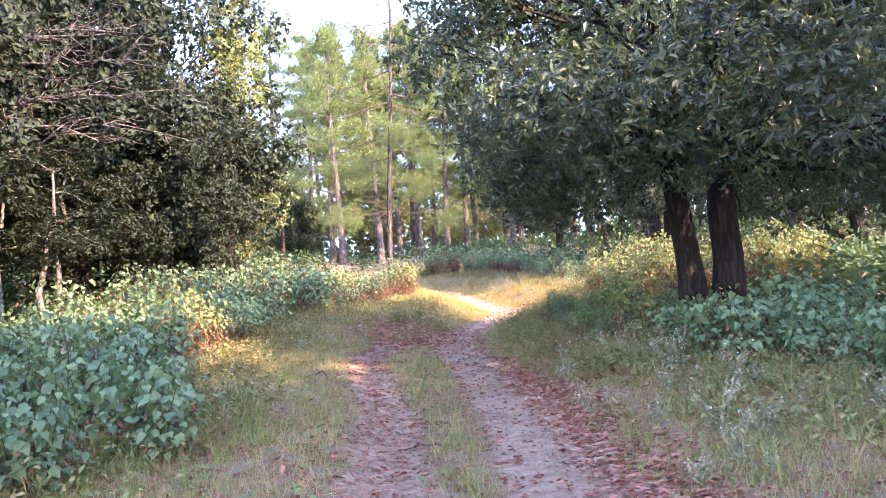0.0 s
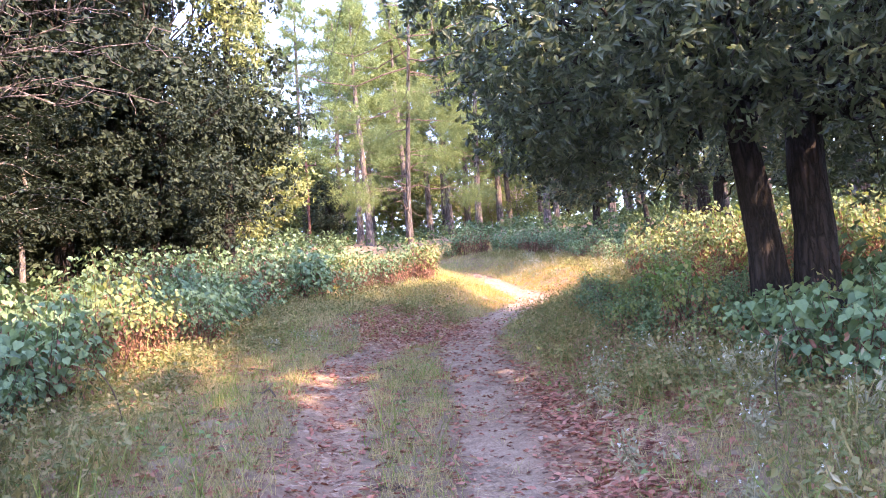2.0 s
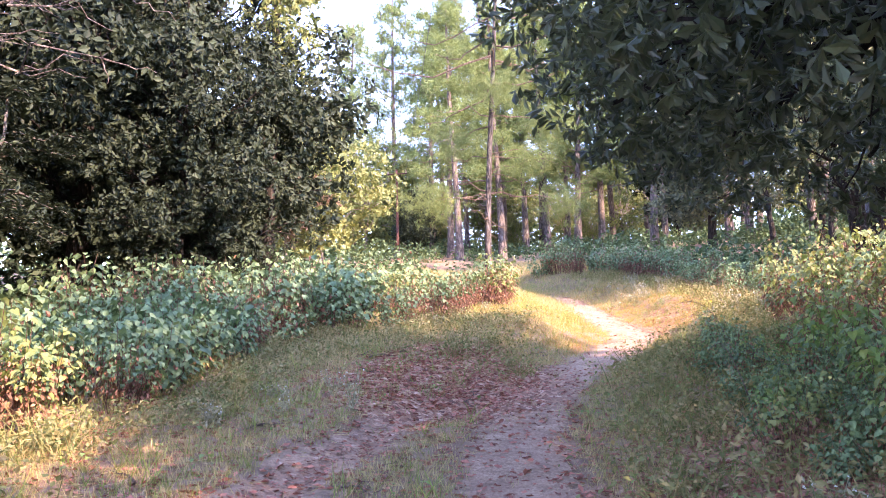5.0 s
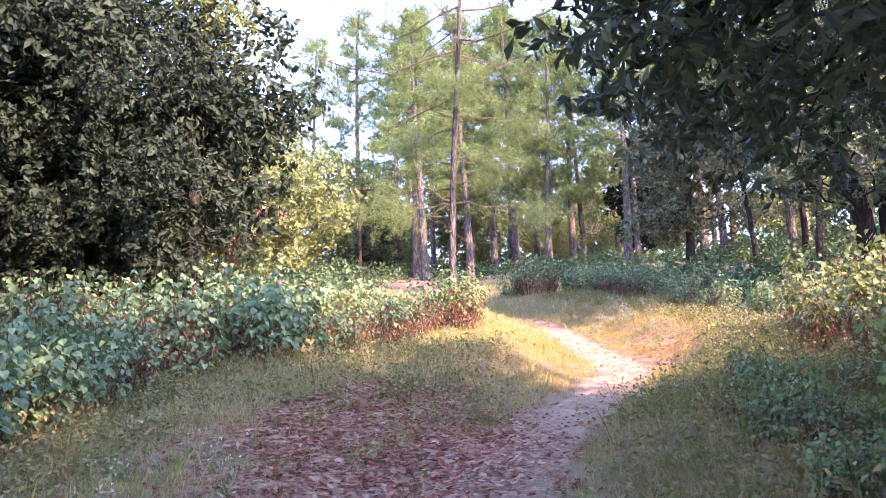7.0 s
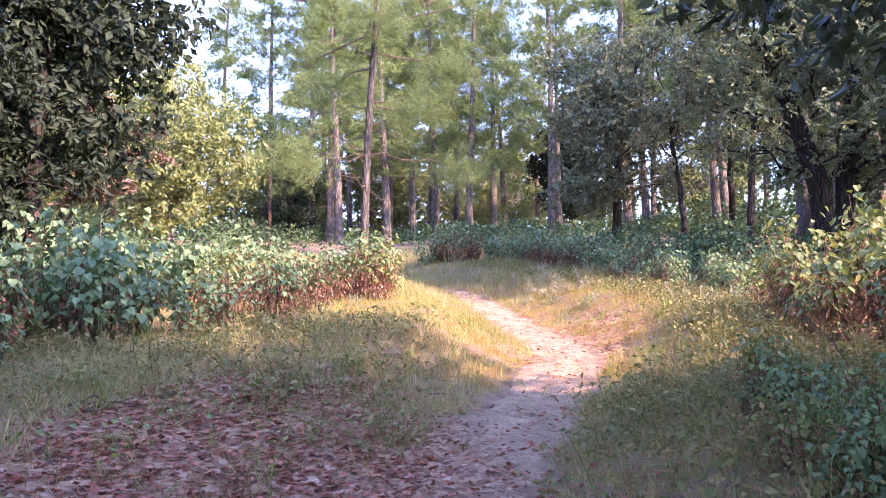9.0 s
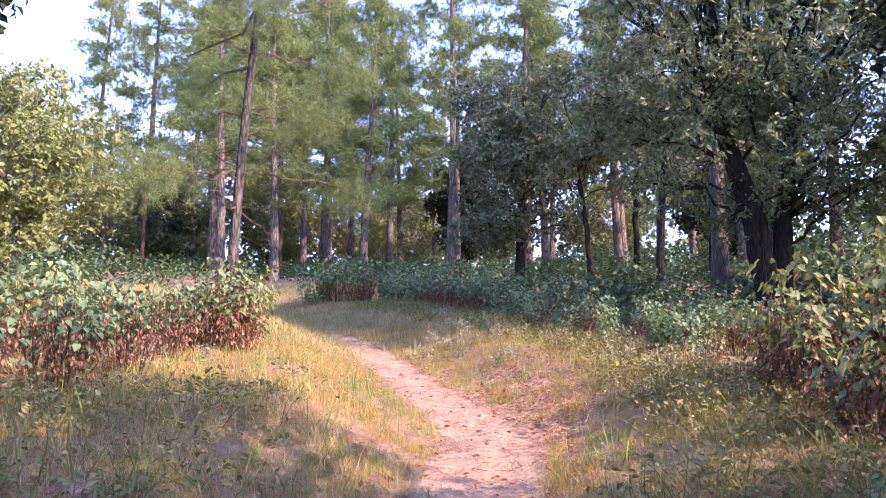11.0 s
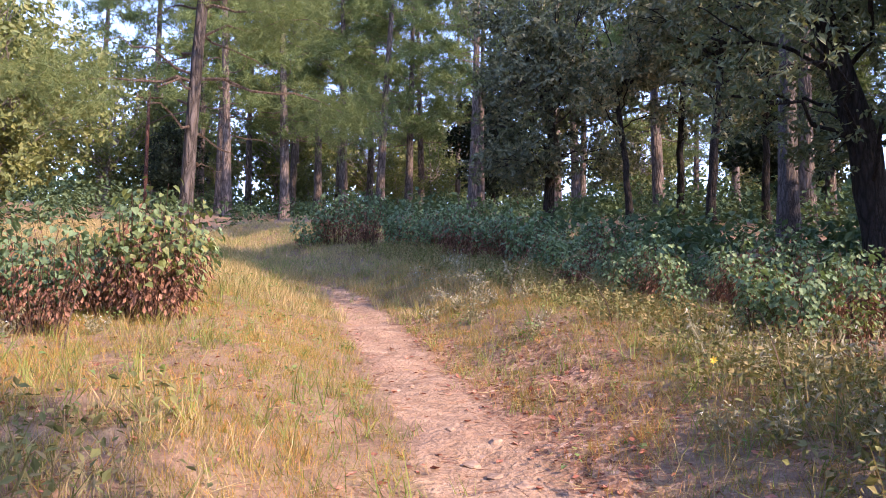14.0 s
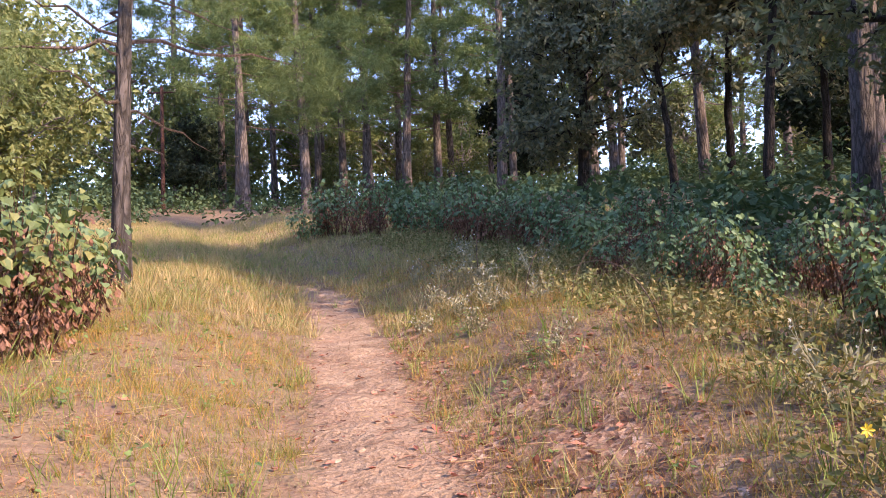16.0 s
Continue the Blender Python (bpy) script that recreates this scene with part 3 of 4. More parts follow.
# ---------------------------------------------------------------- trees beside the track
def big_oak():
    """The two-stemmed oak whose boughs hang over the track."""
    cl = []
    for i in range(46):
        a, q = rng.uniform(0, 2 * np.pi), np.sqrt(rng.uniform(0.05, 1))
        z = rng.uniform(2.5, 8.2)
        reach = np.interp(z, [2.3, 3.2, 5.0, 8.2], [3.0, 4.0, 4.2, 2.6])
        cl.append((0.5 + reach * q * np.cos(a), reach * q * np.sin(a) * 1.02, z + 0.5 * (1 - q), rng.uniform(0.75, 1.2)))
    for x, y, z, r in [(-2.9, -1.2, 3.4, 0.8), (-3.6, -0.4, 4.4, 0.8), (-2.2, -2.4, 3.0, 0.75), (-1.0, -3.0, 2.7, 0.8), (0.6, -3.2, 2.6, 0.85),
                       (2.4, -3.0, 2.4, 0.9), (3.6, -2.2, 2.2, 0.9), (-2.1, 1.6, 2.7, 0.7), (-1.6, 2.6, 2.6, 0.7), (-1.5, 0.5, 2.6, 0.8), (0.0, -2.4, 2.3, 0.5),
                       (-1.9, 0.2, 2.9, 0.7), (3.2, 0.5, 2.4, 0.9), (2.6, 2.4, 2.5, 0.9),
                       (-1.6, -1.8, 2.35, 0.6), (-0.8, -1.9, 2.3, 0.55), (1.5, -2.3, 2.2, 0.65), (2.4, -1.4, 2.1, 0.7), (-2.4, -0.6, 2.6, 0.6), (1.2, 1.6, 2.3, 0.7), (-0.6, 1.9, 2.3, 0.65),
                       (1.0, 3.8, 4.2, 1.0), (2.2, 3.9, 5.2, 1.1), (0.2, 4.0, 5.4, 1.0), (1.4, 4.4, 6.2, 1.0), (3.0, 3.4, 4.4, 1.0), (2.6, 3.6, 6.6, 1.0),
                       (-2.7, 1.3, 2.75, 0.6), (-2.5, 2.2, 2.9, 0.65), (-2.9, 0.6, 3.2, 0.7), (-2.2, 3.0, 3.0, 0.65), (-2.6, 1.8, 3.8, 0.8), (-2.2, 3.2, 4.2, 0.8), (-1.4, 3.6, 2.9, 0.65),
                       (1.2, -1.8, 1.95, 0.5), (2.0, -2.2, 1.9, 0.55), (2.8, -2.4, 1.9, 0.6), (3.6, -2.4, 1.9, 0.6), (-0.6, -1.4, 2.25, 0.45), (0.5, -1.6, 2.15, 0.45), (2.6, -1.0, 2.0, 0.7), (3.4, -0.4, 2.1, 0.75), (4.2, -1.2, 2.2, 0.8), (3.0, -2.0, 2.3, 0.8), (4.4, 0.6, 2.3, 0.8), (1.9, -0.6, 2.5, 0.6), (3.6, 1.4, 2.1, 0.75), (-0.2, -2.8, 3.4, 0.8), (1.2, -2.9, 3.5, 0.8), (0.4, -2.6, 4.6, 0.9), (2.2, -2.6, 4.4, 0.9), (-1.0, -2.4, 4.2, 0.9),
                       (-3.2, -0.8, 5.2, 0.9), (-3.0, 0.6, 5.6, 0.95), (-3.4, 0.2, 4.6, 0.85), (-2.4, -1.4, 5.8, 0.95), (-2.8, 0.2, 6.6, 0.95), (-1.8, -1.2, 7.0, 1.0), (-1.6, 0.8, 7.6, 1.0), (-2.2, 1.6, 6.4, 1.0)]:
        cl.append((x, y, z, r))
    # a gap in the crown lets the sun down to the verge
    way, spot = np.array(sun_to), np.array([-5.2, 1.3, 0.3])
    off = lambda c: np.linalg.norm(np.cross(np.array(c[:3]) - spot, way))
    cl = [c for c in cl if off(c) > 0.4 * c[3]]
    return broadleaf("oak_tree", 3.75, 11.2, "dark evergreen oak with two black trunks over the track",
                     [(-0.1, 0.0, -0.35, 0.1, 0.2, 4.6), (0.42, 0.1, 0.3, 0.2, 0.24, 5.2)], cl, M_HEROLEAF, M_OAKBARK, per=165, leaves=8, length=0.118, template=OVALET, fork=2.5)


big_oak()

OAK_LABEL = "dark evergreen oak with a dense rounded crown"
oak_d = broadleaf("oak_tree", 7.0, 45.7, "rounded evergreen oak, its browning leaf colour lightened for sun", [(0, 0, 0.2, 0.1, 0.22, 4.5)],
                  dome(3.1, 3.1, 1.6, 11.0, 40, 0.75, 1.2, 0.45) + skirt(3.0, 1.8, 2.8, 10, 0.7, 0.95), M_BROWNLIT, M_OAKBARK, per=84, leaves=6, length=0.2, template=LEAFLET, group="forest oaks")
oak_e = broadleaf("oak_tree", 10.7, 39.5, "slender evergreen oak with a leaning dark trunk", [(0, 0, 0.5, 0.1, 0.15, 5.5)],
                  dome(2.0, 2.0, 2.8, 9.5, 26, 0.6, 1.0, 0.3), M_BROWNLIT, M_OAKBARK, per=84, leaves=6, length=0.2, template=LEAFLET, group="forest oaks", fork=2.6)
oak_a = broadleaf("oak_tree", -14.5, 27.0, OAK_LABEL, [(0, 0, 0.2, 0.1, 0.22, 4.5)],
                  dome(3.1, 3.1, 1.4, 11.0, 42, 0.9, 1.5), M_OAKSHADE, M_OAKBARK, per=36, leaves=6, length=0.34, template=LEAFLET, group="forest oaks")
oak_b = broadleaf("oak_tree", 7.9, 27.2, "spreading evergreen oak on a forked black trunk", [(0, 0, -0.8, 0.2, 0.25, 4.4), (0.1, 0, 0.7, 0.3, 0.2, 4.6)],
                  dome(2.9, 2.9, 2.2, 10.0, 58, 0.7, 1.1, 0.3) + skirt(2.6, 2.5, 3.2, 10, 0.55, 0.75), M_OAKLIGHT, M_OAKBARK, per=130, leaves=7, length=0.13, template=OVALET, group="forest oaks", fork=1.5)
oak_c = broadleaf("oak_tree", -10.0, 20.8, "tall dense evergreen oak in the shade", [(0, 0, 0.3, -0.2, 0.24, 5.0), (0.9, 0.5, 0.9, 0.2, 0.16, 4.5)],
                  dome(3.9, 3.8, 0.9, 11.5, 64, 0.65, 1.25), M_OAKSHADE, M_OAKBARK, per=78, leaves=7, length=0.2, template=LEAFLET, group="forest oaks")
sun_a = broadleaf("broadleaf_tree", -17.6, 50.5, "bright yellow-green broadleaf tree in full sun", [(0, 0, 0.2, 0.1, 0.2, 4.0)],
                  dome(4.0, 4.0, 0.8, 10.0, 46, 1.0, 1.6), M_SUNLEAF, M_PALEBARK, per=24, leaves=6, length=0.3, template=LEAFLET, group="sunlit trees")

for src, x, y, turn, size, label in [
    # The oak at -9.8, 5.5 is unseen, added to keep sky light off the left.
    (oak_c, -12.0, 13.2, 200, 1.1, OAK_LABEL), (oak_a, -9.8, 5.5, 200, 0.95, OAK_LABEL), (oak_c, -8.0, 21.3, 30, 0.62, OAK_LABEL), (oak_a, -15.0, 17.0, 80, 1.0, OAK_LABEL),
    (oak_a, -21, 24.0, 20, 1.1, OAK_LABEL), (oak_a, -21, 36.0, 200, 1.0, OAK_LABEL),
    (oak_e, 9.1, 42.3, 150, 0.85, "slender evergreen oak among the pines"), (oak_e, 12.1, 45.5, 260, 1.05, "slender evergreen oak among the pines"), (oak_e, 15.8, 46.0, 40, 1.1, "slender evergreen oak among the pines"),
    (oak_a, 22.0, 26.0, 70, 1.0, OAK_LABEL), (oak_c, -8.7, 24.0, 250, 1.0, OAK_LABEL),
    # The oak_a here are added, nearly all out of view, to shade track and slope.
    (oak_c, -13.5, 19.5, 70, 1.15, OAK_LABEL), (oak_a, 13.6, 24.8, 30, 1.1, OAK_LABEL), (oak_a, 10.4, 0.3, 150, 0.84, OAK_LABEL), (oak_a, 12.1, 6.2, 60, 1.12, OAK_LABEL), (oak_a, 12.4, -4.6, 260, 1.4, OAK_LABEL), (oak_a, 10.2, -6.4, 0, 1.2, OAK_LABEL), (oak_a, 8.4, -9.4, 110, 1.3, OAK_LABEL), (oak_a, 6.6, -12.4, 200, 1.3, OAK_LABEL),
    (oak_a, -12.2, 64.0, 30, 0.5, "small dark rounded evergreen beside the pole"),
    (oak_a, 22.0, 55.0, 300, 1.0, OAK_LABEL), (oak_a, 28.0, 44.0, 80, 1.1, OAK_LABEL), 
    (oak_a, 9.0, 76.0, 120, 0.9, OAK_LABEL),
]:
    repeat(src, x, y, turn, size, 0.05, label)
SUN_LABEL = "yellow-green broadleaf tree in the sun"
for x, y, turn, size in [(-23.0, 47.0, 100, 0.95), (-13.4, 45.5, 210, 0.85), (-17.0, 66.0, 30, 1.0), (-26, 60, 160, 1.2), (-9.5, 86, 20, 1.1), (-1.5, 90, 20, 1.1), (-9, 104, 80, 1.4), (9, 104, 80, 1.4), (-22, 100, 80, 1.4),
                         (5.0, 92.0, 90, 0.9), (13.0, 86.0, 200, 0.9), (22, 80, 0, 0.9), (32, 76, 45, 1.0), (-18, 88, 300, 1.0), (-30, 80, 120, 1.1), (42, 66, 70, 1.1), (28, 96, 10, 1.2), (40, 88, 10, 1.2), (-5, 74, 130, 0.4), (1.5, 72, 130, 0.42), (-14, 80, 250, 0.6)]:
    repeat(sun_a, x, y, turn, size, 0.05, SUN_LABEL)


def tall_tree():
    """A tall narrow tree, its lower shade and upper sunlight put into leaf colours."""
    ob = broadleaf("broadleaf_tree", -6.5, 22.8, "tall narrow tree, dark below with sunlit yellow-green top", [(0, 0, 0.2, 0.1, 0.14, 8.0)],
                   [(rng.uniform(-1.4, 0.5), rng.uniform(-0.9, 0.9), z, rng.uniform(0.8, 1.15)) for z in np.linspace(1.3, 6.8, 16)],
                   M_OAKSHADE, M_OAKBARK, per=90, leaves=7, length=0.17, template=LANCE, fork=1.2)
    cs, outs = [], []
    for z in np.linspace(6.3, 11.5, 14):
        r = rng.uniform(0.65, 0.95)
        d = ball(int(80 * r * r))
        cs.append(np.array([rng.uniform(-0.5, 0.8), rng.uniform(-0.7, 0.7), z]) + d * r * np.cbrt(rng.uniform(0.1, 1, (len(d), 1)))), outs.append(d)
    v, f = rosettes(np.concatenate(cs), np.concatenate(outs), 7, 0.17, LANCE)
    # Upper crown in the brighter leaf, sunlight painted as colour.
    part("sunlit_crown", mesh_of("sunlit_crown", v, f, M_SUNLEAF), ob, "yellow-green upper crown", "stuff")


tall_tree()


def dead_tree():
    """A bare tree whose grey boughs reach sideways over the shrubs."""
    ob = thing("dead_tree", -9.6, 15.4, "bare grey tree with long leafless sideways boughs", "tree", sink=0.05)
    z = np.linspace(0, 1, 9)
    p = np.stack([0.3 * np.sin(3 * z), 0.2 * z, 7.5 * z - 0.1], -1)
    part("trunk", mesh_of("trunk", *tube(p, 0.13 * (1 - 0.7 * z), 9, 0.06), M_PINEBARK, True), ob)
    for h, ln, a, rise in [(3.7, 3.6, -18, 0.35), (4.2, 4.2, -4, 0.1), (4.5, 4.0, -24, 0.3), (4.9, 4.4, 0, 0.15), (5.2, 3.8, -32, 0.2), (5.5, 4.0, -10, 0.1), (6.0, 3.6, -20, 0.1), (6.4, 3.2, 4, 0.2), (4.0, 3.0, -45, 0.3), (5.8, 3.0, -60, 0.2), (6.8, 2.8, -30, 0.2)]:
        o = np.array([0.1, 0.05, h])
        e = o + np.array([math.cos(radians(a)) * ln, math.sin(radians(a)) * ln, rise])
        path = bend(o, e, 10, 0.06, 0.14)
        wood = [tube(path, np.linspace(0.032, 0.005, 10), 6, 0.08)]
        for k in range(11):
            i = int(rng.integers(3, 9))
            t = path[i] + (e - o) * rng.uniform(0.12, 0.3) + rng.normal(0, 0.25, 3)
            wood.append(tube(bend(path[i], t, 6, 0.05, 0.16), np.linspace(0.013, 0.003, 6), 4))
        part("bough", mesh_of("bough", *join(wood), M_PINEBARK), ob)


dead_tree()


def sapling(x, y, label, height, mat, leafsize, n):
    """A thin pale-stemmed young tree with feathery sprays."""
    ob = thing("young_tree", x, y, label, "tree", sink=0.05)
    tip = np.array([0.3, -0.2, height])
    path = bend((0, 0, -0.1), tip, 9, 0.0, 0.1)
    part("trunk", mesh_of("trunk", *tube(path, np.linspace(0.075, 0.02, 9), 8, 0.05), M_PALEBARK, True), ob)
    ps, ds = [], []
    for k in range(n):
        i = int(rng.integers(4, 9))
        a, ln = rng.uniform(0, 2 * np.pi), rng.uniform(0.6, 1.7)
        e = path[i] + np.array([np.cos(a) * ln, np.sin(a) * ln, rng.uniform(-0.3, 0.3)])
        bp = bend(path[i], e, 8, 0.1, 0.08)
        part("branch", mesh_of("branch", *tube(bp, np.linspace(0.016, 0.003, 8), 4), M_PALEBARK), ob)
        for q in np.linspace(0.15, 1, 26):
            c = np.array([np.interp(q, np.linspace(0, 1, 8), bp[:, j]) for j in range(3)])
            for s in range(7):
                ps.append(c + rng.normal(0, 0.06, 3)), ds.append(rng.normal(0, 1, 3) * np.array([1, 1, 0.35]) + np.array([0, 0, -0.2]))
    ps, ds = np.array(ps), np.array(ds)
    part("crown", mesh_of("crown", *spread(*LANCE, ps, ds, np.array([0, 0, 1.0]) + rng.normal(0, 0.3, ps.shape), leafsize * rng.uniform(0.6, 1.3, len(ps))), mat), ob, kind="stuff")
    return ob


sapling(-8.8, 17.1, "young tree with a pale crooked stem and feathery leaves", 4.2, M_OAKSHADE, 0.13, 26)
sapling(-7.6, 14.2, "young tree with a thin pale stem and feathery leaves", 3.4, M_OAKSHADE, 0.12, 22)
sapling(-9.4, 15.8, "leaning young tree with a pale stem and feathery leaves", 4.0, M_OAKSHADE, 0.13, 24)
sapling(-9.3, 30.6, "dying young tree with withered brown leaves", 4.2, M_BROWN, 0.22, 34)

# ---------------------------------------------------------------- pines
pine("pine_tree", 10.9, 35.2, "stout pine with dark deeply furrowed bark", 20.0, 0.25, 0.42, (0.2, 0.3), 36, 36, 10, needle=3.0, m=14, bark=M_GREYBARK)
PINE = "tall pine with bare reddish trunk and open tufted crown"
near_pine = pine("pine_tree", -2.0, 28.7, "slender pine with crooked grey trunk and dead lower branches", 15.0, 0.105, 0.42, (0.5, -0.3), 34, 22, 14, needle=0.9, m=34, length=0.22, bark=M_GREYBARK,
                 low=[(-1.7, -0.6, 2.75, 1.0), (2.2, 0.9, 2.8, 0.9), (1.2, -0.4, 3.9, 0.8), (-0.9, 0.5, 4.9, 0.9), (1.9, 0.3, 5.2, 0.9), (0.4, -0.9, 5.9, 0.9)])
pine_a = pine("pine_tree", -9.3, 63.1, PINE, 21.0, 0.27, 0.32, (0.2, 0.4), 40, 44, 16, needle=3.9, m=15, length=0.42)
pine_b = pine("pine_tree", -5.2, 60.7, PINE, 20.0, 0.29, 0.24, (-0.4, 0.2), 42, 44, 16, needle=3.9, m=15, length=0.42)
pine_c = pine("pine_tree", -4.15, 69.3, PINE, 22.0, 0.28, 0.38, (0.3, -0.2), 38, 44, 20, needle=3.9, m=15, length=0.42)
for src, x, y, turn, size in [
    (pine_c, -10.4, 77.7, 40, 1.0), (pine_a, -2.1, 66.7, 130, 1.05), (pine_b, 0.4, 64.2, 200, 1.0), (pine_a, 5.0, 55.1, 250, 0.95), (pine_c, 7.0, 67.2, 90, 0.9),
    (pine_b, 18.0, 64.2, 10, 1.1), (pine_a, 15.2, 42.0, 300, 1.0), (pine_b, 20.5, 44.0, 160, 1.0), (pine_c, 10.0, 58.0, 20, 1.0),
    (pine_a, 14.5, 70.0, 210, 1.0), (pine_b, 24.0, 66.0, 110, 1.0), (pine_c, -16.0, 72.0, 330, 1.1), (pine_a, -7.4, 84.0, 60, 1.0), (pine_b, -1.0, 88.0, 280, 1.1),
    (pine_c, 7.5, 90.0, 150, 1.0), (pine_a, 17.0, 88.0, 20, 1.1), (pine_b, 28.0, 82.0, 240, 1.0), (pine_c, 14.2, 30.2, 195, 0.95),
    (pine_b, 3.2, 76.0, 75, 1.0), (pine_c, -22.0, 78.0, 10, 1.1), (pine_a, 19.0, 34.0, 15, 1.0), (pine_c, 25.0, 38.0, 15, 1.0),
    (pine_c, -11.9, 69.0, 120, 1.0), (pine_a, 13.4, 51.3, 20, 0.9), (pine_b, 22.9, 53.4, 70, 1.0), (pine_b, -8.0, 58.5, 15, 0.95), (pine_a, -3.0, 74.0, 310, 1.1), (pine_b, -6.8, 78.0, 95, 1.15), (pine_c, -0.8, 80.0, 250, 1.1), (pine_b, 2.2, 70.0, 130, 1.05), (pine_a, -13.5, 82.0, 190, 1.15), (pine_a, -6.2, 72.0, 200, 0.95), (pine_b, 12.0, 62.0, 45, 1.0),
]:
    repeat(src, x, y, turn, size, 0.05)


# ---------------------------------------------------------------- power line
def pole_at(x, y, h, label):
    ob = thing("utility_pole", x, y, label, "utility pole", "power line poles", sink=0.1)
    part("post", mesh_of("post", *tube([(0, 0, 0), (0, 0, h * 0.5), (0, 0, h)], [0.12, 0.1, 0.085], 10), M_RUST, True), ob)
    part("crossarm", mesh_of("crossarm", *tube([(-0.8, 0.12, h - 0.3), (0, 0.12, h - 0.3), (0.8, 0.12, h - 0.3)], [0.05, 0.05, 0.05], 4), M_RUST), ob)
    for dx in (-0.7, 0.0, 0.7):
        part("insulator", mesh_of("insulator", *tube([(dx, 0.12, h - 0.27), (dx, 0.12, h - 0.2), (dx, 0.12, h - 0.1), (dx, 0.12, h - 0.02)], [0.03, 0.06, 0.045, 0.02], 8), M_STONE, True), ob)
    return ob


far_pole, near_pole = (-13.0, 61.0, 7.0), (8.6, -22.0, 8.5)
pole_at(*far_pole, "rust-brown utility pole rising from the shrubs")
pole_at(*near_pole, "rust-brown utility pole behind the track")
for dx in (-0.7, 0.0, 0.7):
    ends = [np.array([px + dx, py + 0.12, float(ground_z(px, py)) + h - 0.1]) for px, py, h in (far_pole, near_pole)]
    tagged(new("power_cable", mesh_of("power_cable", *tube(bend(*ends, 24, -0.012, 0.0), np.full(24, 0.009), 5), M_WIRE)), "thin dark overhead power cable between poles", "cable", "power cables")


# ---------------------------------------------------------------- shrubs
GREEN = "leafy green shrub with drooping heart-shaped leaves"
FADED = "yellowing shrub with withered red-brown lower leaves"
shrubs = [shrub("shrub", GREEN, M_SHRUB, 1.15, 0.62, 15, 0.095, 0.18, 38), shrub("shrub", GREEN, M_SHRUB, 1.35, 0.58, 14, 0.092, 0.3, 40),
          shrub("shrub", GREEN, M_SHRUB, 0.95, 0.7, 16, 0.1, 0.14, 35), shrub("shrub", FADED, M_YELLOW, 1.3, 0.6, 16, 0.088, 0.95, 36),
          shrub("shrub", FADED, M_YELLOW, 1.1, 0.55, 15, 0.082, 1.15, 36), shrub("shrub", "leggy green shrub over bare brown stems", M_SHRUB, 1.3, 0.6, 30, 0.085, 0.95, 26),
          shrub("shrub", "low bright green shrub with broad fresh leaves", M_SEEDLING, 1.0, 0.5, 12, 0.1, 0.2, 26)]
used = set()


def plant(k, x, y, size=1.0):
    if k in used:
        repeat(shrubs[k], x, y, rng.uniform(0, 360), size)
    else:
        used.add(k)
        shrubs[k].matrix_basis = place(x, y, rng.uniform(0, 360), size)


def hedge(ys, xs, side, y0, y1, depth, gap, pick, size):
    for y in np.arange(y0, y1, gap):
        for d in np.arange(0.2, depth, gap):
            x = float(np.interp(y, ys, xs)) + side * (d + rng.uniform(-0.25, 0.3))
            yy = y + rng.uniform(-0.3, 0.3)
            if np.hypot(x - 3.8, yy - 11.3) < 0.75:
                continue
            plant(pick(x, yy, d), x, yy, size(x, yy, d) * rng.uniform(0.68, 1.2))


def pick_left(x, y, d):
    if y > 22.5 and d < 1.0:
        return int(rng.choice([5, 4, 1, 5]))
    if 10.3 < y < 12.5 and d < 0.9:
        return 3
    if 17.5 < y < 23:
        return int(rng.choice([5, 1, 5, 0]))
    return int(rng.choice([0, 1, 2, 2, 1, 0, 5]))


def pick_right(x, y, d):
    if 14.5 < y < 23.5:
        return int(rng.choice([3, 4, 3, 5]))
    if y > 23.5:
        return int(rng.choice([5, 5, 1, 5, 0]))
    return int(rng.choice([0, 2, 2, 0, 4 if rng.uniform() < 0.4 else 2]))


hedge(EL_Y, EL_X, -1, 4.2, 26.4, 3.4, 0.8, pick_left, lambda x, y, d: np.interp(y, [4, 8, 12, 18, 26], [0.72, 0.85, 0.95, 1.05, 1.0]) * (0.85 + 0.08 * d))
hedge(ER_Y, ER_X, 1, 5.5, 12.5, 2.4, 0.8, pick_right, lambda x, y, d: np.interp(y, [5, 7, 9, 12.5], [0.6, 0.78, 0.82, 0.5]))
hedge(ER_Y, ER_X, 1, 12.5, 21.0, 2.6, 0.8, pick_right, lambda x, y, d: np.interp(y, [12, 15.4, 17, 21], [0.5, 0.55, 0.9, 0.95]))
hedge(ER_Y, ER_X, 1, 21.0, 36.5, 2.6, 0.85, pick_right, lambda x, y, d: np.interp(y, [21, 25, 30, 36], [0.66, 0.62, 0.72, 0.95]))


# sunlit yellow shrubs behind the oak
for i in range(26):
    plant(int(rng.choice([3, 3, 4])), rng.uniform(4.6, 8.6), rng.uniform(15.4, 20.5), rng.uniform(0.9, 1.2))
for x, y, k, size in [(-2.15, 5.3, 2, 0.72), (-2.45, 4.5, 0, 0.7), (-2.5, 5.9, 0, 0.75), (-3.5, 19.3, 0, 1.15), (-3.75, 19.0, 1, 1.1), (-4.0, 17.6, 2, 0.75), (-2.9, 6.3, 2, 0.75), (-1.5, 25.2, 3, 1.05), (-1.35, 24.8, 4, 0.95), (-2.5, 20.2, 5, 0.75), (-2.2, 20.9, 5, 0.85), (-2.7, 19.6, 1, 0.6), (-1.9, 21.8, 5, 0.8),
                      (4.5, 21.0, 4, 0.8), (4.9, 20.6, 4, 0.9), (5.1, 20.1, 4, 0.9)]:
    plant(k, x, y, size)
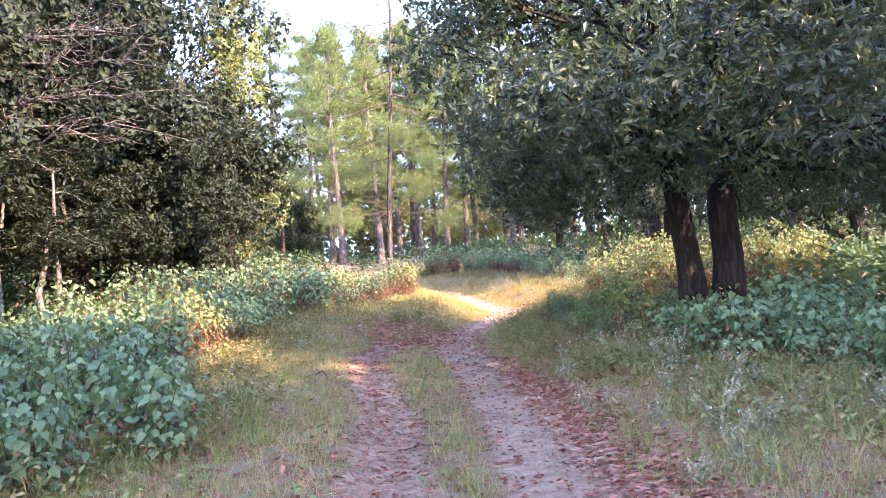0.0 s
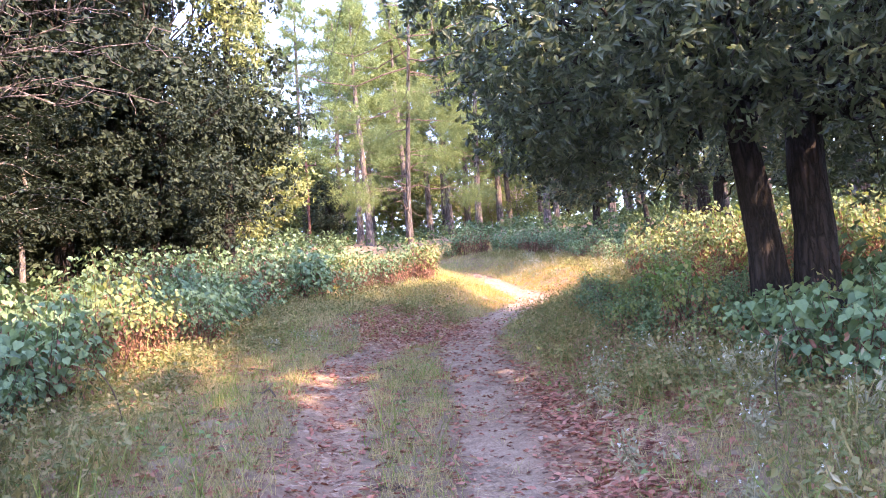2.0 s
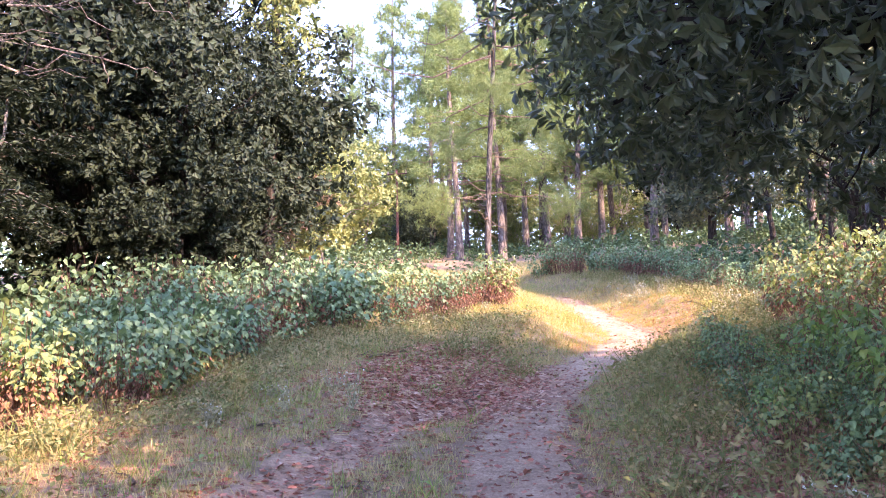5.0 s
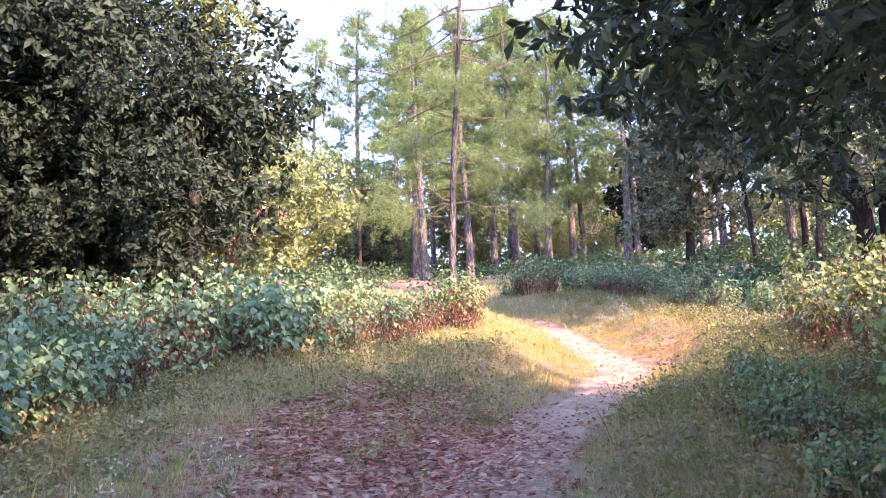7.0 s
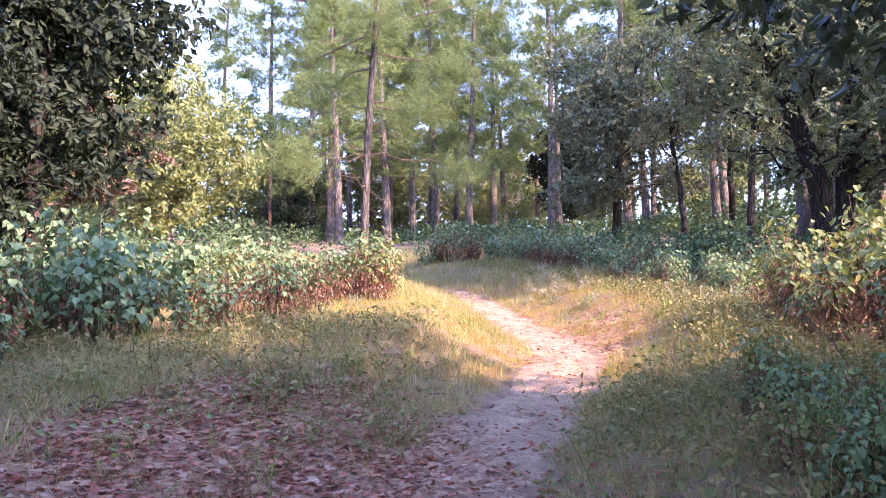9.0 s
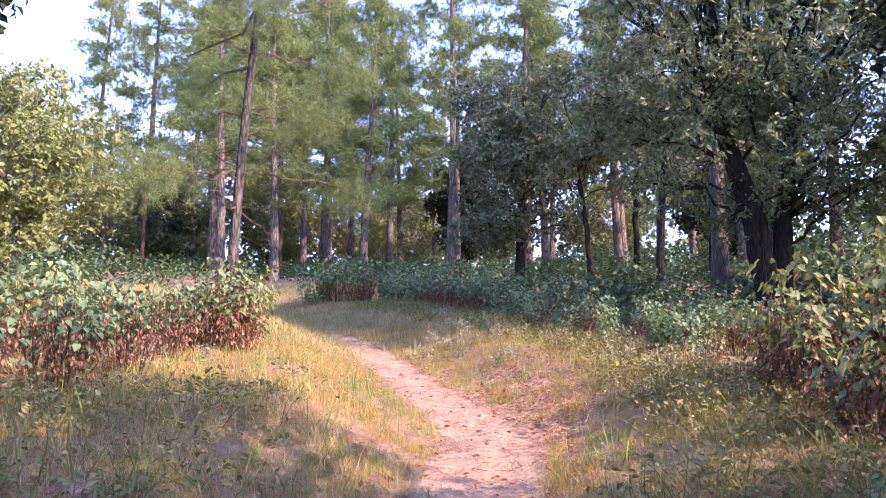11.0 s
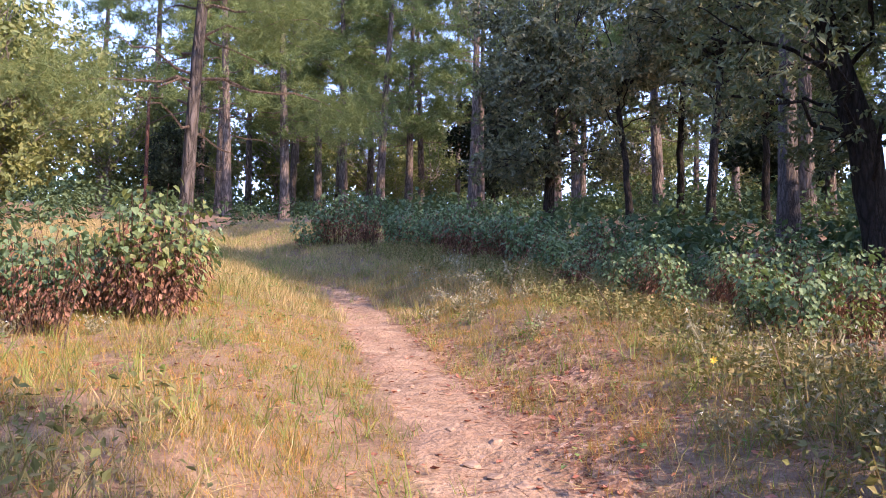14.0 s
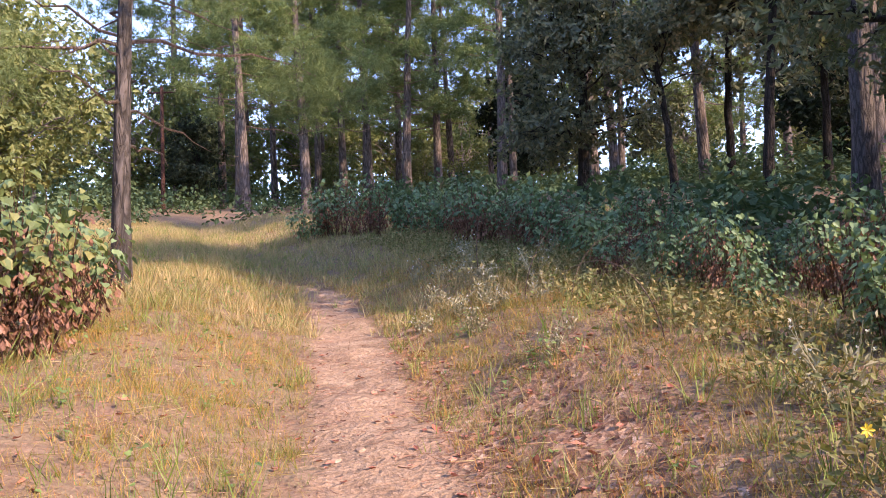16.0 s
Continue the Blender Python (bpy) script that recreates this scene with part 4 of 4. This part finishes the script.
# low weedy growth between the track and the shrubs
for i in range(62):
    y = rng.uniform(9.6, 16.8)
    x = float(np.interp(y, PY, PX)) + rng.uniform(1.7, 3.0)
    plant(int(rng.choice([0, 2, 5, 4, 6])), x, y, rng.uniform(0.22, 0.48))
for x, y, size in [(3.0, 12.4, 0.7), (3.2, 13.2, 0.8), (2.9, 14.3, 0.6), (3.3, 14.9, 0.85), (2.5, 13.6, 0.4), (2.3, 15.4, 0.4), (2.6, 11.4, 0.45)]:
    plant(6, x, y, size)


def undergrowth():
    """Loose low growth under and behind the trees."""
    cs = []
    for i in range(900):
        k = rng.uniform()
        if k < 0.35:
            y = rng.uniform(3, 34)
            x = float(np.interp(y, EL_Y, EL_X)) - rng.uniform(3.4, 13)
        elif k < 0.6:
            y = rng.uniform(4, 36)
            x = float(np.interp(y, ER_Y, ER_X)) + rng.uniform(2.6, 12)
        else:
            x, y = rng.uniform(-22, 26), rng.uniform(37.5, 84)
            if abs(x - np.interp(y, PY, PX)) < 1.2 and y < 43:
                continue
        cs.append((x, y, rng.uniform(0.4, 0.9) * (1.0 + 0.012 * max(y - 30, 0)) * (1.0 + 0.12 * max(abs(x) - 10, 0))))
    ps, ds, sz = [], [], []
    for x, y, r in cs:
        n = 90
        d = ball(n)
        d[:, 2] = np.abs(d[:, 2])
        q = np.array([x, y, float(ground_z(x, y))]) + d * r * np.array([1, 1, 1.25]) * np.cbrt(rng.uniform(0.15, 1, (n, 1)))
        ps.append(q), ds.append(d * np.array([1, 1, 0.2]) + rng.normal(0, 0.5, (n, 3)) - np.array([0, 0, 0.35])), sz.append(np.full(n, 0.2 * (0.8 + 0.4 * r)))
    ps, ds, sz = np.concatenate(ps), np.concatenate(ds), np.concatenate(sz)
    v, f = spread(LANCE[0] * np.array([1.7, 1, 1]), LANCE[1], ps, ds, np.array([0, 0, 1.0]) + rng.normal(0, 0.3, ps.shape), sz * rng.uniform(0.6, 1.2, len(ps)))
    tagged(new("undergrowth", mesh_of("undergrowth", v, f, M_UNDER)), "low green undergrowth beneath and behind the trees", "undergrowth", kind="stuff")


undergrowth()


def far_woods():
    """The rest of the forest, closing the view on all sides."""
    ps, ds, sz = [], [], []
    for i in range(420):
        k = i % 4
        if k < 2:
            x, y = rng.uniform(-70, 75), rng.uniform(100, 135)
        elif k == 2:
            x, y = rng.uniform(32, 60), rng.uniform(-10, 100)
        else:
            x, y = -rng.uniform(30, 60), rng.uniform(-10, 100)
        r, h, n = rng.uniform(1.8, 3.4), rng.uniform(2.0, 9.0), 110
        d = ball(n)
        q = np.array([x, y, float(ground_z(x, y)) + h * 0.5]) + d * np.array([r, r, h * 0.55]) * np.cbrt(rng.uniform(0.2, 1, (n, 1)))
        ps.append(q), ds.append(d + rng.normal(0, 0.6, (n, 3))), sz.append(np.full(n, 0.85))
    ps, ds, sz = np.concatenate(ps), np.concatenate(ds), np.concatenate(sz)
    v, f = spread(LANCE[0] * np.array([1.6, 1, 1]), LANCE[1], ps, ds, ball(len(ps)), sz * rng.uniform(0.6, 1.2, len(ps)))
    tagged(new("far_woods", mesh_of("far_woods", v, f, M_UNDER)), "distant mixed green woodland behind the pines", "woodland", kind="stuff")


far_woods()


# ---------------------------------------------------------------- grass, litter and small plants
def scatter_spots(n, x0, x1, y0, y1, chance, power=1.3):
    x, y = rng.uniform(x0, x1, n), y0 + (y1 - y0) * rng.uniform(0, 1, n) ** power
    dirt, litter = widths(x, y)
    keep = rng.uniform(0, 1, n) < chance(x, y, dirt, litter)
    return x[keep], y[keep]


def grass(name, label, n, mat, lo, hi, chance, lean=0.45, wide=1.6, m=6, blade=BLADE, area=(-6.5, 7, 1.5, 42)):
    """Tufts of bent blades where the ground is not trodden."""
    x, y = scatter_spots(n, *area, chance)
    px, py = np.repeat(x, m) + rng.normal(0, 0.04, len(x) * m), np.repeat(y, m) + rng.normal(0, 0.04, len(x) * m)
    p = np.stack([px, py, ground_z(px, py) - 0.005], -1)
    d = np.stack([rng.normal(0, lean, len(p)), rng.normal(0, lean, len(p)), np.ones(len(p)) * min(1, 0.5 / lean)], -1)
    h = np.repeat(rng.uniform(lo, hi, len(x)), m) * rng.uniform(0.5, 1.15, len(p))
    v, f = spread(blade[0] * np.array([wide, 1, 1]), blade[1], p, d, ball(len(p)) + np.array([0, 0, 0.2]), h)
    tagged(new(name, mesh_of(name, v, f, mat)), label, "grass", kind="stuff")


def patchy(x, y, k=1.0):
    return 0.5 + 0.5 * np.sin(1.9 * k * x + 1.1 * np.sin(1.3 * k * y)) * np.cos(1.4 * k * y - 0.8 * np.sin(2.2 * k * x))


grass("green_grass", "short green and fading grass beside the track", 36000, M_GRASS, 0.05, 0.19,
      lambda x, y, d, t: np.clip(1.05 - 1.5 * d - 0.7 * t, 0.03, 1) * (0.4 + 0.6 * patchy(x, y)), wide=1.7, m=8, blade=SLIP)
grass("tall_grass", "taller seeding grass in scattered tufts", 7000, M_GRASS, 0.16, 0.36,
      lambda x, y, d, t: np.clip(1.0 - 2.2 * d - 0.8 * t, 0, 1) * patchy(x + 1, y, 1.7) ** 2, wide=1.1, m=9)
grass("glade_grass", "dense golden and green grass in the sunny glade", 95000, M_GLADE, 0.03, 0.12,
      lambda x, y, d, t: np.clip(1.1 - 1.7 * d - 1.0 * t, 0, 1) * np.clip((y - 16.5) / 3.5, 0, 1) * np.clip(1.5 - 0.28 * np.maximum(x - 0.6, 0), 0.3, 1) * np.clip(1.5 * patchy(x, y, 2.1), 0.06, 1) * np.clip(1.7 * patchy(x + 4, y, 0.9), 0.5, 1), wide=2.0, m=8, blade=SLIP, area=(-3.2, 4.6, 16.5, 32))
grass("trackside_grass", "dense short tan and green grass beside the ruts", 64000, M_TAN, 0.03, 0.12,
      lambda x, y, d, t: np.clip(1.15 - 1.7 * d - 1.1 * t, 0.02, 1) * (0.35 + 0.65 * patchy(x, y, 2.1)), wide=2.3, m=8, blade=SLIP, area=(-3.6, 4.0, 3, 19))
grass("slope_grass", "shaded grass on the slope below the far shrubs", 22000, M_TAN, 0.08, 0.26,
      lambda x, y, d, t: np.clip(1.1 - 1.5 * d, 0, 1) * (0.45 + 0.55 * patchy(x, y, 1.6)), wide=2.4, m=7, blade=SLIP, area=(-10, 4.5, 27.5, 46))
grass("verge_grass", "shaded straw and green grass tufts below the shrubs", 4200, M_TAN, 0.08, 0.22,
      lambda x, y, d, t: np.clip(1.0 - 1.7 * d - 1.1 * t, 0, 1) * (0.35 + 0.65 * patchy(x, y, 1.9)), wide=1.3, m=8, blade=BLADE, area=(-3.9, 0.4, 15.5, 21.5))
grass("dry_grass", "golden dry grass in the sunny glade", 18000, M_STRAW, 0.07, 0.26,
      lambda x, y, d, t: np.clip(1.0 - 1.7 * d - 0.3 * t, 0, 1) * np.clip(0.2 + np.exp(-((y - 24) / 6) ** 2), 0, 1) * (0.4 + 0.6 * patchy(y, x, 1.3)), wide=0.9, m=7)
grass("fallen_straw", "matted dead straw lying between the grass", 74000, M_STRAW, 0.06, 0.2,
      lambda x, y, d, t: np.clip(0.9 - 1.2 * d, 0.04, 1) * (0.3 + 0.7 * patchy(x + 3, y, 0.8)), lean=3.0, wide=1.35, m=6, blade=SLIP)
grass("fallen_needles", "red-brown pine needles and twigs strewn on the ground", 64000, M_FALLNEEDLE, 0.07, 0.2,
      lambda x, y, d, t: np.clip(0.55 + 0.5 * t - 0.5 * d + 0.4 * np.clip((y - 17) / 3, 0, 1), 0.08, 1) * (0.35 + 0.65 * patchy(x, y + 5, 0.9)), lean=3.0, wide=1.2, m=6, blade=SLIP)


def litter_leaves(n):
    x, y = scatter_spots(n, -4, 4.5, 1, 27, lambda x, y, d, t: np.clip(t * 1.25 - 0.3, 0.32 * np.clip((19 - y) / 3, 0.12, 1), 1) * np.clip(1.5 - d, 0.5, 1) * np.clip((21 - y) / 3, 0.25, 1), 1.2)
    p = np.stack([x, y, ground_z(x, y) + 0.006], -1)
    d = np.stack([rng.normal(size=len(x)), rng.normal(size=len(x)), rng.normal(0, 0.15, len(x))], -1)
    v, f = spread(*CURL, p, d, np.array([0, 0, 1.0]) + rng.normal(0, 0.3, p.shape), rng.uniform(0.03, 0.08, len(x)))
    tagged(new("fallen_leaves", mesh_of("fallen_leaves", v, f, M_LITTER)), "curled red-brown fallen leaves on the track", "leaf litter", kind="stuff")


litter_leaves(150000)


def weeds(n):
    """Small broad-leaved seedlings in the grass."""
    x, y = scatter_spots(n, -5, 6, 2, 34, lambda x, y, d, t: np.clip(0.6 - 1.5 * d, 0, 1) * patchy(x, y + 2, 1.5) ** 2)
    m = 7
    a = rng.uniform(0, 2 * np.pi, len(x) * m)
    r, h = rng.uniform(0.02, 0.09, len(a)), rng.uniform(0.03, 0.2, len(a)) * np.repeat(rng.uniform(0.5, 1.3, len(x)), m)
    px, py = np.repeat(x, m) + np.cos(a) * r, np.repeat(y, m) + np.sin(a) * r
    p = np.stack([px, py, ground_z(px, py) + h], -1)
    d = np.stack([np.cos(a), np.sin(a), rng.uniform(-0.6, 0.3, len(a))], -1)
    v, f = spread(*HEART, p, d, np.array([0, 0, 1.0]) + rng.normal(0, 0.25, p.shape), rng.uniform(0.02, 0.05, len(a)))
    tagged(new("seedlings", mesh_of("seedlings", v, f, M_SEEDLING)), "small broad-leaved green seedlings in the grass", "weeds", kind="stuff")


weeds(5500)


def weed_tangle():
    """Knee-high tangles of thin stems and small faded leaves along the verges."""
    cs = []
    for i in range(1350):
        k, y = rng.uniform(), rng.uniform(0, 1)
        if k < 0.3:
            y = 8.5 + 10 * y
            x = float(np.interp(y, PY, PX)) + rng.uniform(0.75, 3.2)
        elif k < 0.5:
            y = 4 + 16 * y
            x = float(np.interp(y, EL_Y, EL_X)) + rng.uniform(-0.2, 1.1)
        elif k < 0.58:
            x, y = rng.uniform(-2.8, -0.1), 16.3 + 5 * y
        elif k < 0.82:
            y = 19 + 15 * y
            x = float(np.interp(y, ER_Y, ER_X)) - rng.uniform(-0.3, 1.1)
        else:
            y = 2.5 + 7 * y
            x = float(np.interp(y, PY, PX)) + rng.uniform(1.2, 3.6)
        if widths(x, y)[0] < 0.15:
            cs.append((x, y, rng.uniform(0.1, 0.24), rng.uniform(0.09, 0.34)))
    ps, ds, sp, sd, sh = [], [], [], [], []
    for x, y, r, h in cs:
        n = 46
        q = np.stack([rng.normal(0, r, n), rng.normal(0, r, n), h * rng.uniform(0.08, 1, n) ** 0.8], -1) + np.array([x, y, float(ground_z(x, y))])
        ps.append(q), ds.append(rng.normal(0, 1, (n, 3)) * np.array([1, 1, 0.6]))
        m = 12
        sp.append(np.stack([x + rng.normal(0, r * 0.6, m), y + rng.normal(0, r * 0.6, m), np.full(m, float(ground_z(x, y)) - 0.01)], -1))
        sd.append(rng.normal(0, 0.4, (m, 3)) + np.array([0, 0, 1.0])), sh.append(h * rng.uniform(0.7, 1.5, m))
    ps, ds, sp = np.concatenate(ps), np.concatenate(ds), np.concatenate(sp)
    leaves = spread(LANCE[0] * np.array([1.5, 1, 1]), LANCE[1], ps, ds, np.array([0, 0, 1.0]) + rng.normal(0, 0.5, ps.shape), rng.uniform(0.025, 0.07, len(ps)))
    stems = spread(BLADE[0] * np.array([1.0, 1, 1]), BLADE[1], sp, np.concatenate(sd), ball(len(sp)), np.concatenate(sh))
    tagged(new("weed_tangle", mesh_of("weed_tangle", *join([leaves, stems]), M_TANGLE)), "tangled low olive and brown weeds along the verges", "weeds", kind="stuff")


weed_tangle()


def flower_weed(seed_height):
    """A grey-green weed with small white flower heads."""
    ob = tagged(new("white_flower_weed"), "grey-green weed with small white flower heads", "flower", "white-flowered weeds")
    ob.empty_display_size = 0.1
    wood, lp, ld, fp = [], [], [], []
    for i in range(7):
        a, ln = rng.uniform(0, 2 * np.pi), rng.uniform(0.05, 0.2)
        tip = np.array([np.cos(a) * ln, np.sin(a) * ln, seed_height * rng.uniform(0.55, 1.1)])
        wood.append(tube(bend((0, 0, -0.02), tip, 5, 0.0, 0.08), np.linspace(0.004, 0.002, 5), 3))
        for q in rng.uniform(0.1, 0.95, 13):
            lp.append(tip * q + rng.normal(0, 0.02, 3)), ld.append(rng.normal(0, 1, 3) + np.array([0, 0, 0.3]))
        for k in range(1):
            fp.append(tip + rng.normal(0, 0.022, 3))
    part("stem", mesh_of("stem", *join(wood), M_GREYWEED), ob, kind="stuff")
    lp, ld, fp = np.array(lp), np.array(ld), np.array(fp)
    part("foliage", mesh_of("foliage", *spread(*LANCE, lp, ld, ball(len(lp)), rng.uniform(0.03, 0.075, len(lp))), M_GREYWEED), ob, kind="stuff")
    m = 8
    c = np.repeat(fp, m, 0)
    d = ball(len(c)) + np.array([0, 0, 0.4])
    part("blossom", mesh_of("blossom", *spread(LANCE[0] * np.array([1.6, 1, 1]), LANCE[1], c, d, ball(len(c)), rng.uniform(0.007, 0.015, len(c))), M_WHITE), ob, "small white blossom", "stuff")
    return ob


def flower_weeds():
    kinds = [flower_weed(0.28), flower_weed(0.2), flower_weed(0.36)]
    spots = []
    for x0, y0, sx, sy, n in [(2.3, 6.6, 0.7, 1.6, 26), (2.2, 9.0, 0.4, 0.8, 8), (2.3, 28.6, 0.6, 1.8, 34), (-2.4, 13.0, 0.5, 1.0, 6), (-2.4, 22.5, 0.4, 1.2, 12), (3.6, 22.0, 0.4, 1.0, 14)]:
        for i in range(n):
            spots.append((x0 + rng.normal(0, sx), y0 + rng.normal(0, sy)))
    for i, (x, y) in enumerate(spots):
        if abs(x - np.interp(y, PY, PX)) < 0.6:
            continue
        if i < 3:
            kinds[i].matrix_basis = place(x, y, rng.uniform(0, 360), rng.uniform(0.7, 1.2))
        else:
            repeat(kinds[i % 3], x, y, rng.uniform(0, 360), rng.uniform(0.7, 1.2))


flower_weeds()


def stone(x, y, size, label):
    v = ball(60) * np.array([1.0, 0.8, 0.5]) * (1 + 0.15 * rng.normal(size=(60, 1)))
    bm = bmesh.new()
    for c in v:
        bm.verts.new(c * size)
    bmesh.ops.convex_hull(bm, input=bm.verts)
    for w in [w for w in bm.verts if not w.link_faces]:
        bm.verts.remove(w)
    me = bpy.data.meshes.new("stone")
    bm.to_mesh(me)
    bm.free()
    me.materials.append(M_EARTH)
    ob = tagged(new("stone", me), label, "stone", "stones on the track")
    ob.matrix_basis = pose(x, y, float(ground_z(x, y)) - size * 0.12, 0, 0, rng.uniform(0, 360))


for i in range(46):
    y = rng.uniform(3, 30)
    stone(float(np.interp(y, PY, PX)) + rng.normal(0, 0.35), y, rng.uniform(0.01, 0.035), "small pale stone pressed into the dirt track")


for x, y, size in [(1.5, 21.9, 0.06), (1.62, 21.7, 0.05), (1.7, 22.3, 0.06), (1.42, 22.6, 0.04), (1.75, 21.5, 0.07), (1.3, 23.6, 0.04), (1.55, 20.9, 0.05), (1.15, 25.4, 0.035)]:
    stone(x, y, size, "pale lump of dried earth on the track")


def yellow_flower(x, y, h):
    ob = thing("yellow_flower", x, y, "single yellow flower on a thin stalk", "flower")
    part("stalk", mesh_of("stalk", *tube(bend((0, 0, 0), (0.03, -0.02, h), 6, 0.0, 0.05), np.linspace(0.004, 0.002, 6), 4), M_GRASS), ob)
    c = np.array([[0.03, -0.02, h]])
    for q in np.linspace(0, 2 * np.pi, 7, endpoint=False):
        part("petal", mesh_of("petal", *spread(*OVAL, c, np.array([[np.cos(q), -0.35, np.sin(q)]]), np.array([[0, -1.0, 0.2]]), 0.03), M_PETAL), ob)


yellow_flower(3.14, 22.2, 0.22)


def stalk(x, y, turn, height, reach):
    """A dry stalk that bends over under its own weight, with a few side twigs."""
    ob = thing("dry_stalk", x, y, "thin dry stalk arching over the grass", "plant stalk", "dry stalks", turn)
    s = np.linspace(0, 1, 12)
    p = np.stack([reach * s ** 1.6, 0.05 * np.sin(4 * s), height * np.sin(s * 2.1) / 0.93], -1)
    part("stem", mesh_of("stem", *tube(p, np.linspace(0.006, 0.002, 12), 4), M_TWIG), ob)
    for k in range(5):
        i = int(rng.integers(4, 11))
        part("twig", mesh_of("twig", *tube(bend(p[i], p[i] + rng.normal(0, 0.09, 3), 4, 0.1, 0.1), np.linspace(0.003, 0.001, 4), 3), M_TWIG), ob)


for x, y, turn, height, reach in [(2.6, 27.4, -20, 0.75, 0.9), (2.9, 26.4, 10, 0.6, 0.8), (3.2, 24.6, 160, 0.55, 0.7), (2.2, 28.6, 60, 0.8, 0.4), (-1.6, 23.4, 20, 0.7, 0.5), (-2.6, 20.6, 200, 0.6, 0.5),
                                  (2.0, 12.6, 120, 0.6, 0.6), (2.3, 15.2, 190, 0.7, 0.7), (2.2, 7.4, 40, 0.5, 0.5), (-2.4, 8.2, 200, 0.45, 0.4), (3.3, 21.4, 100, 0.6, 0.5)]:
    stalk(x, y, turn, height, reach)


def stick(x, y, length, turn):
    p = bend((-length / 2, 0, 0), (length / 2, 0, 0), 7, 0.02, 0.12)
    wood = [tube(p, np.linspace(0.011, 0.004, 7), 5, 0.1), tube(bend(p[3], p[3] + np.array([0.3 * length, 0.15 * length, 0.02]), 5, 0.0, 0.1), np.linspace(0.006, 0.002, 5), 4)]
    ob = tagged(new("fallen_stick", mesh_of("fallen_stick", *join(wood), M_TWIG)), "thin fallen stick on the leaf litter", "stick", "fallen sticks")
    ob.matrix_basis = pose(x, y, float(ground_z(x, y)) + 0.012, 0, 0, turn)


for i in range(18):
    y = rng.uniform(5, 20)
    stick(float(np.interp(y, PY, PX)) - rng.uniform(0.7, 2.6), y, rng.uniform(0.25, 0.6), rng.uniform(0, 360))
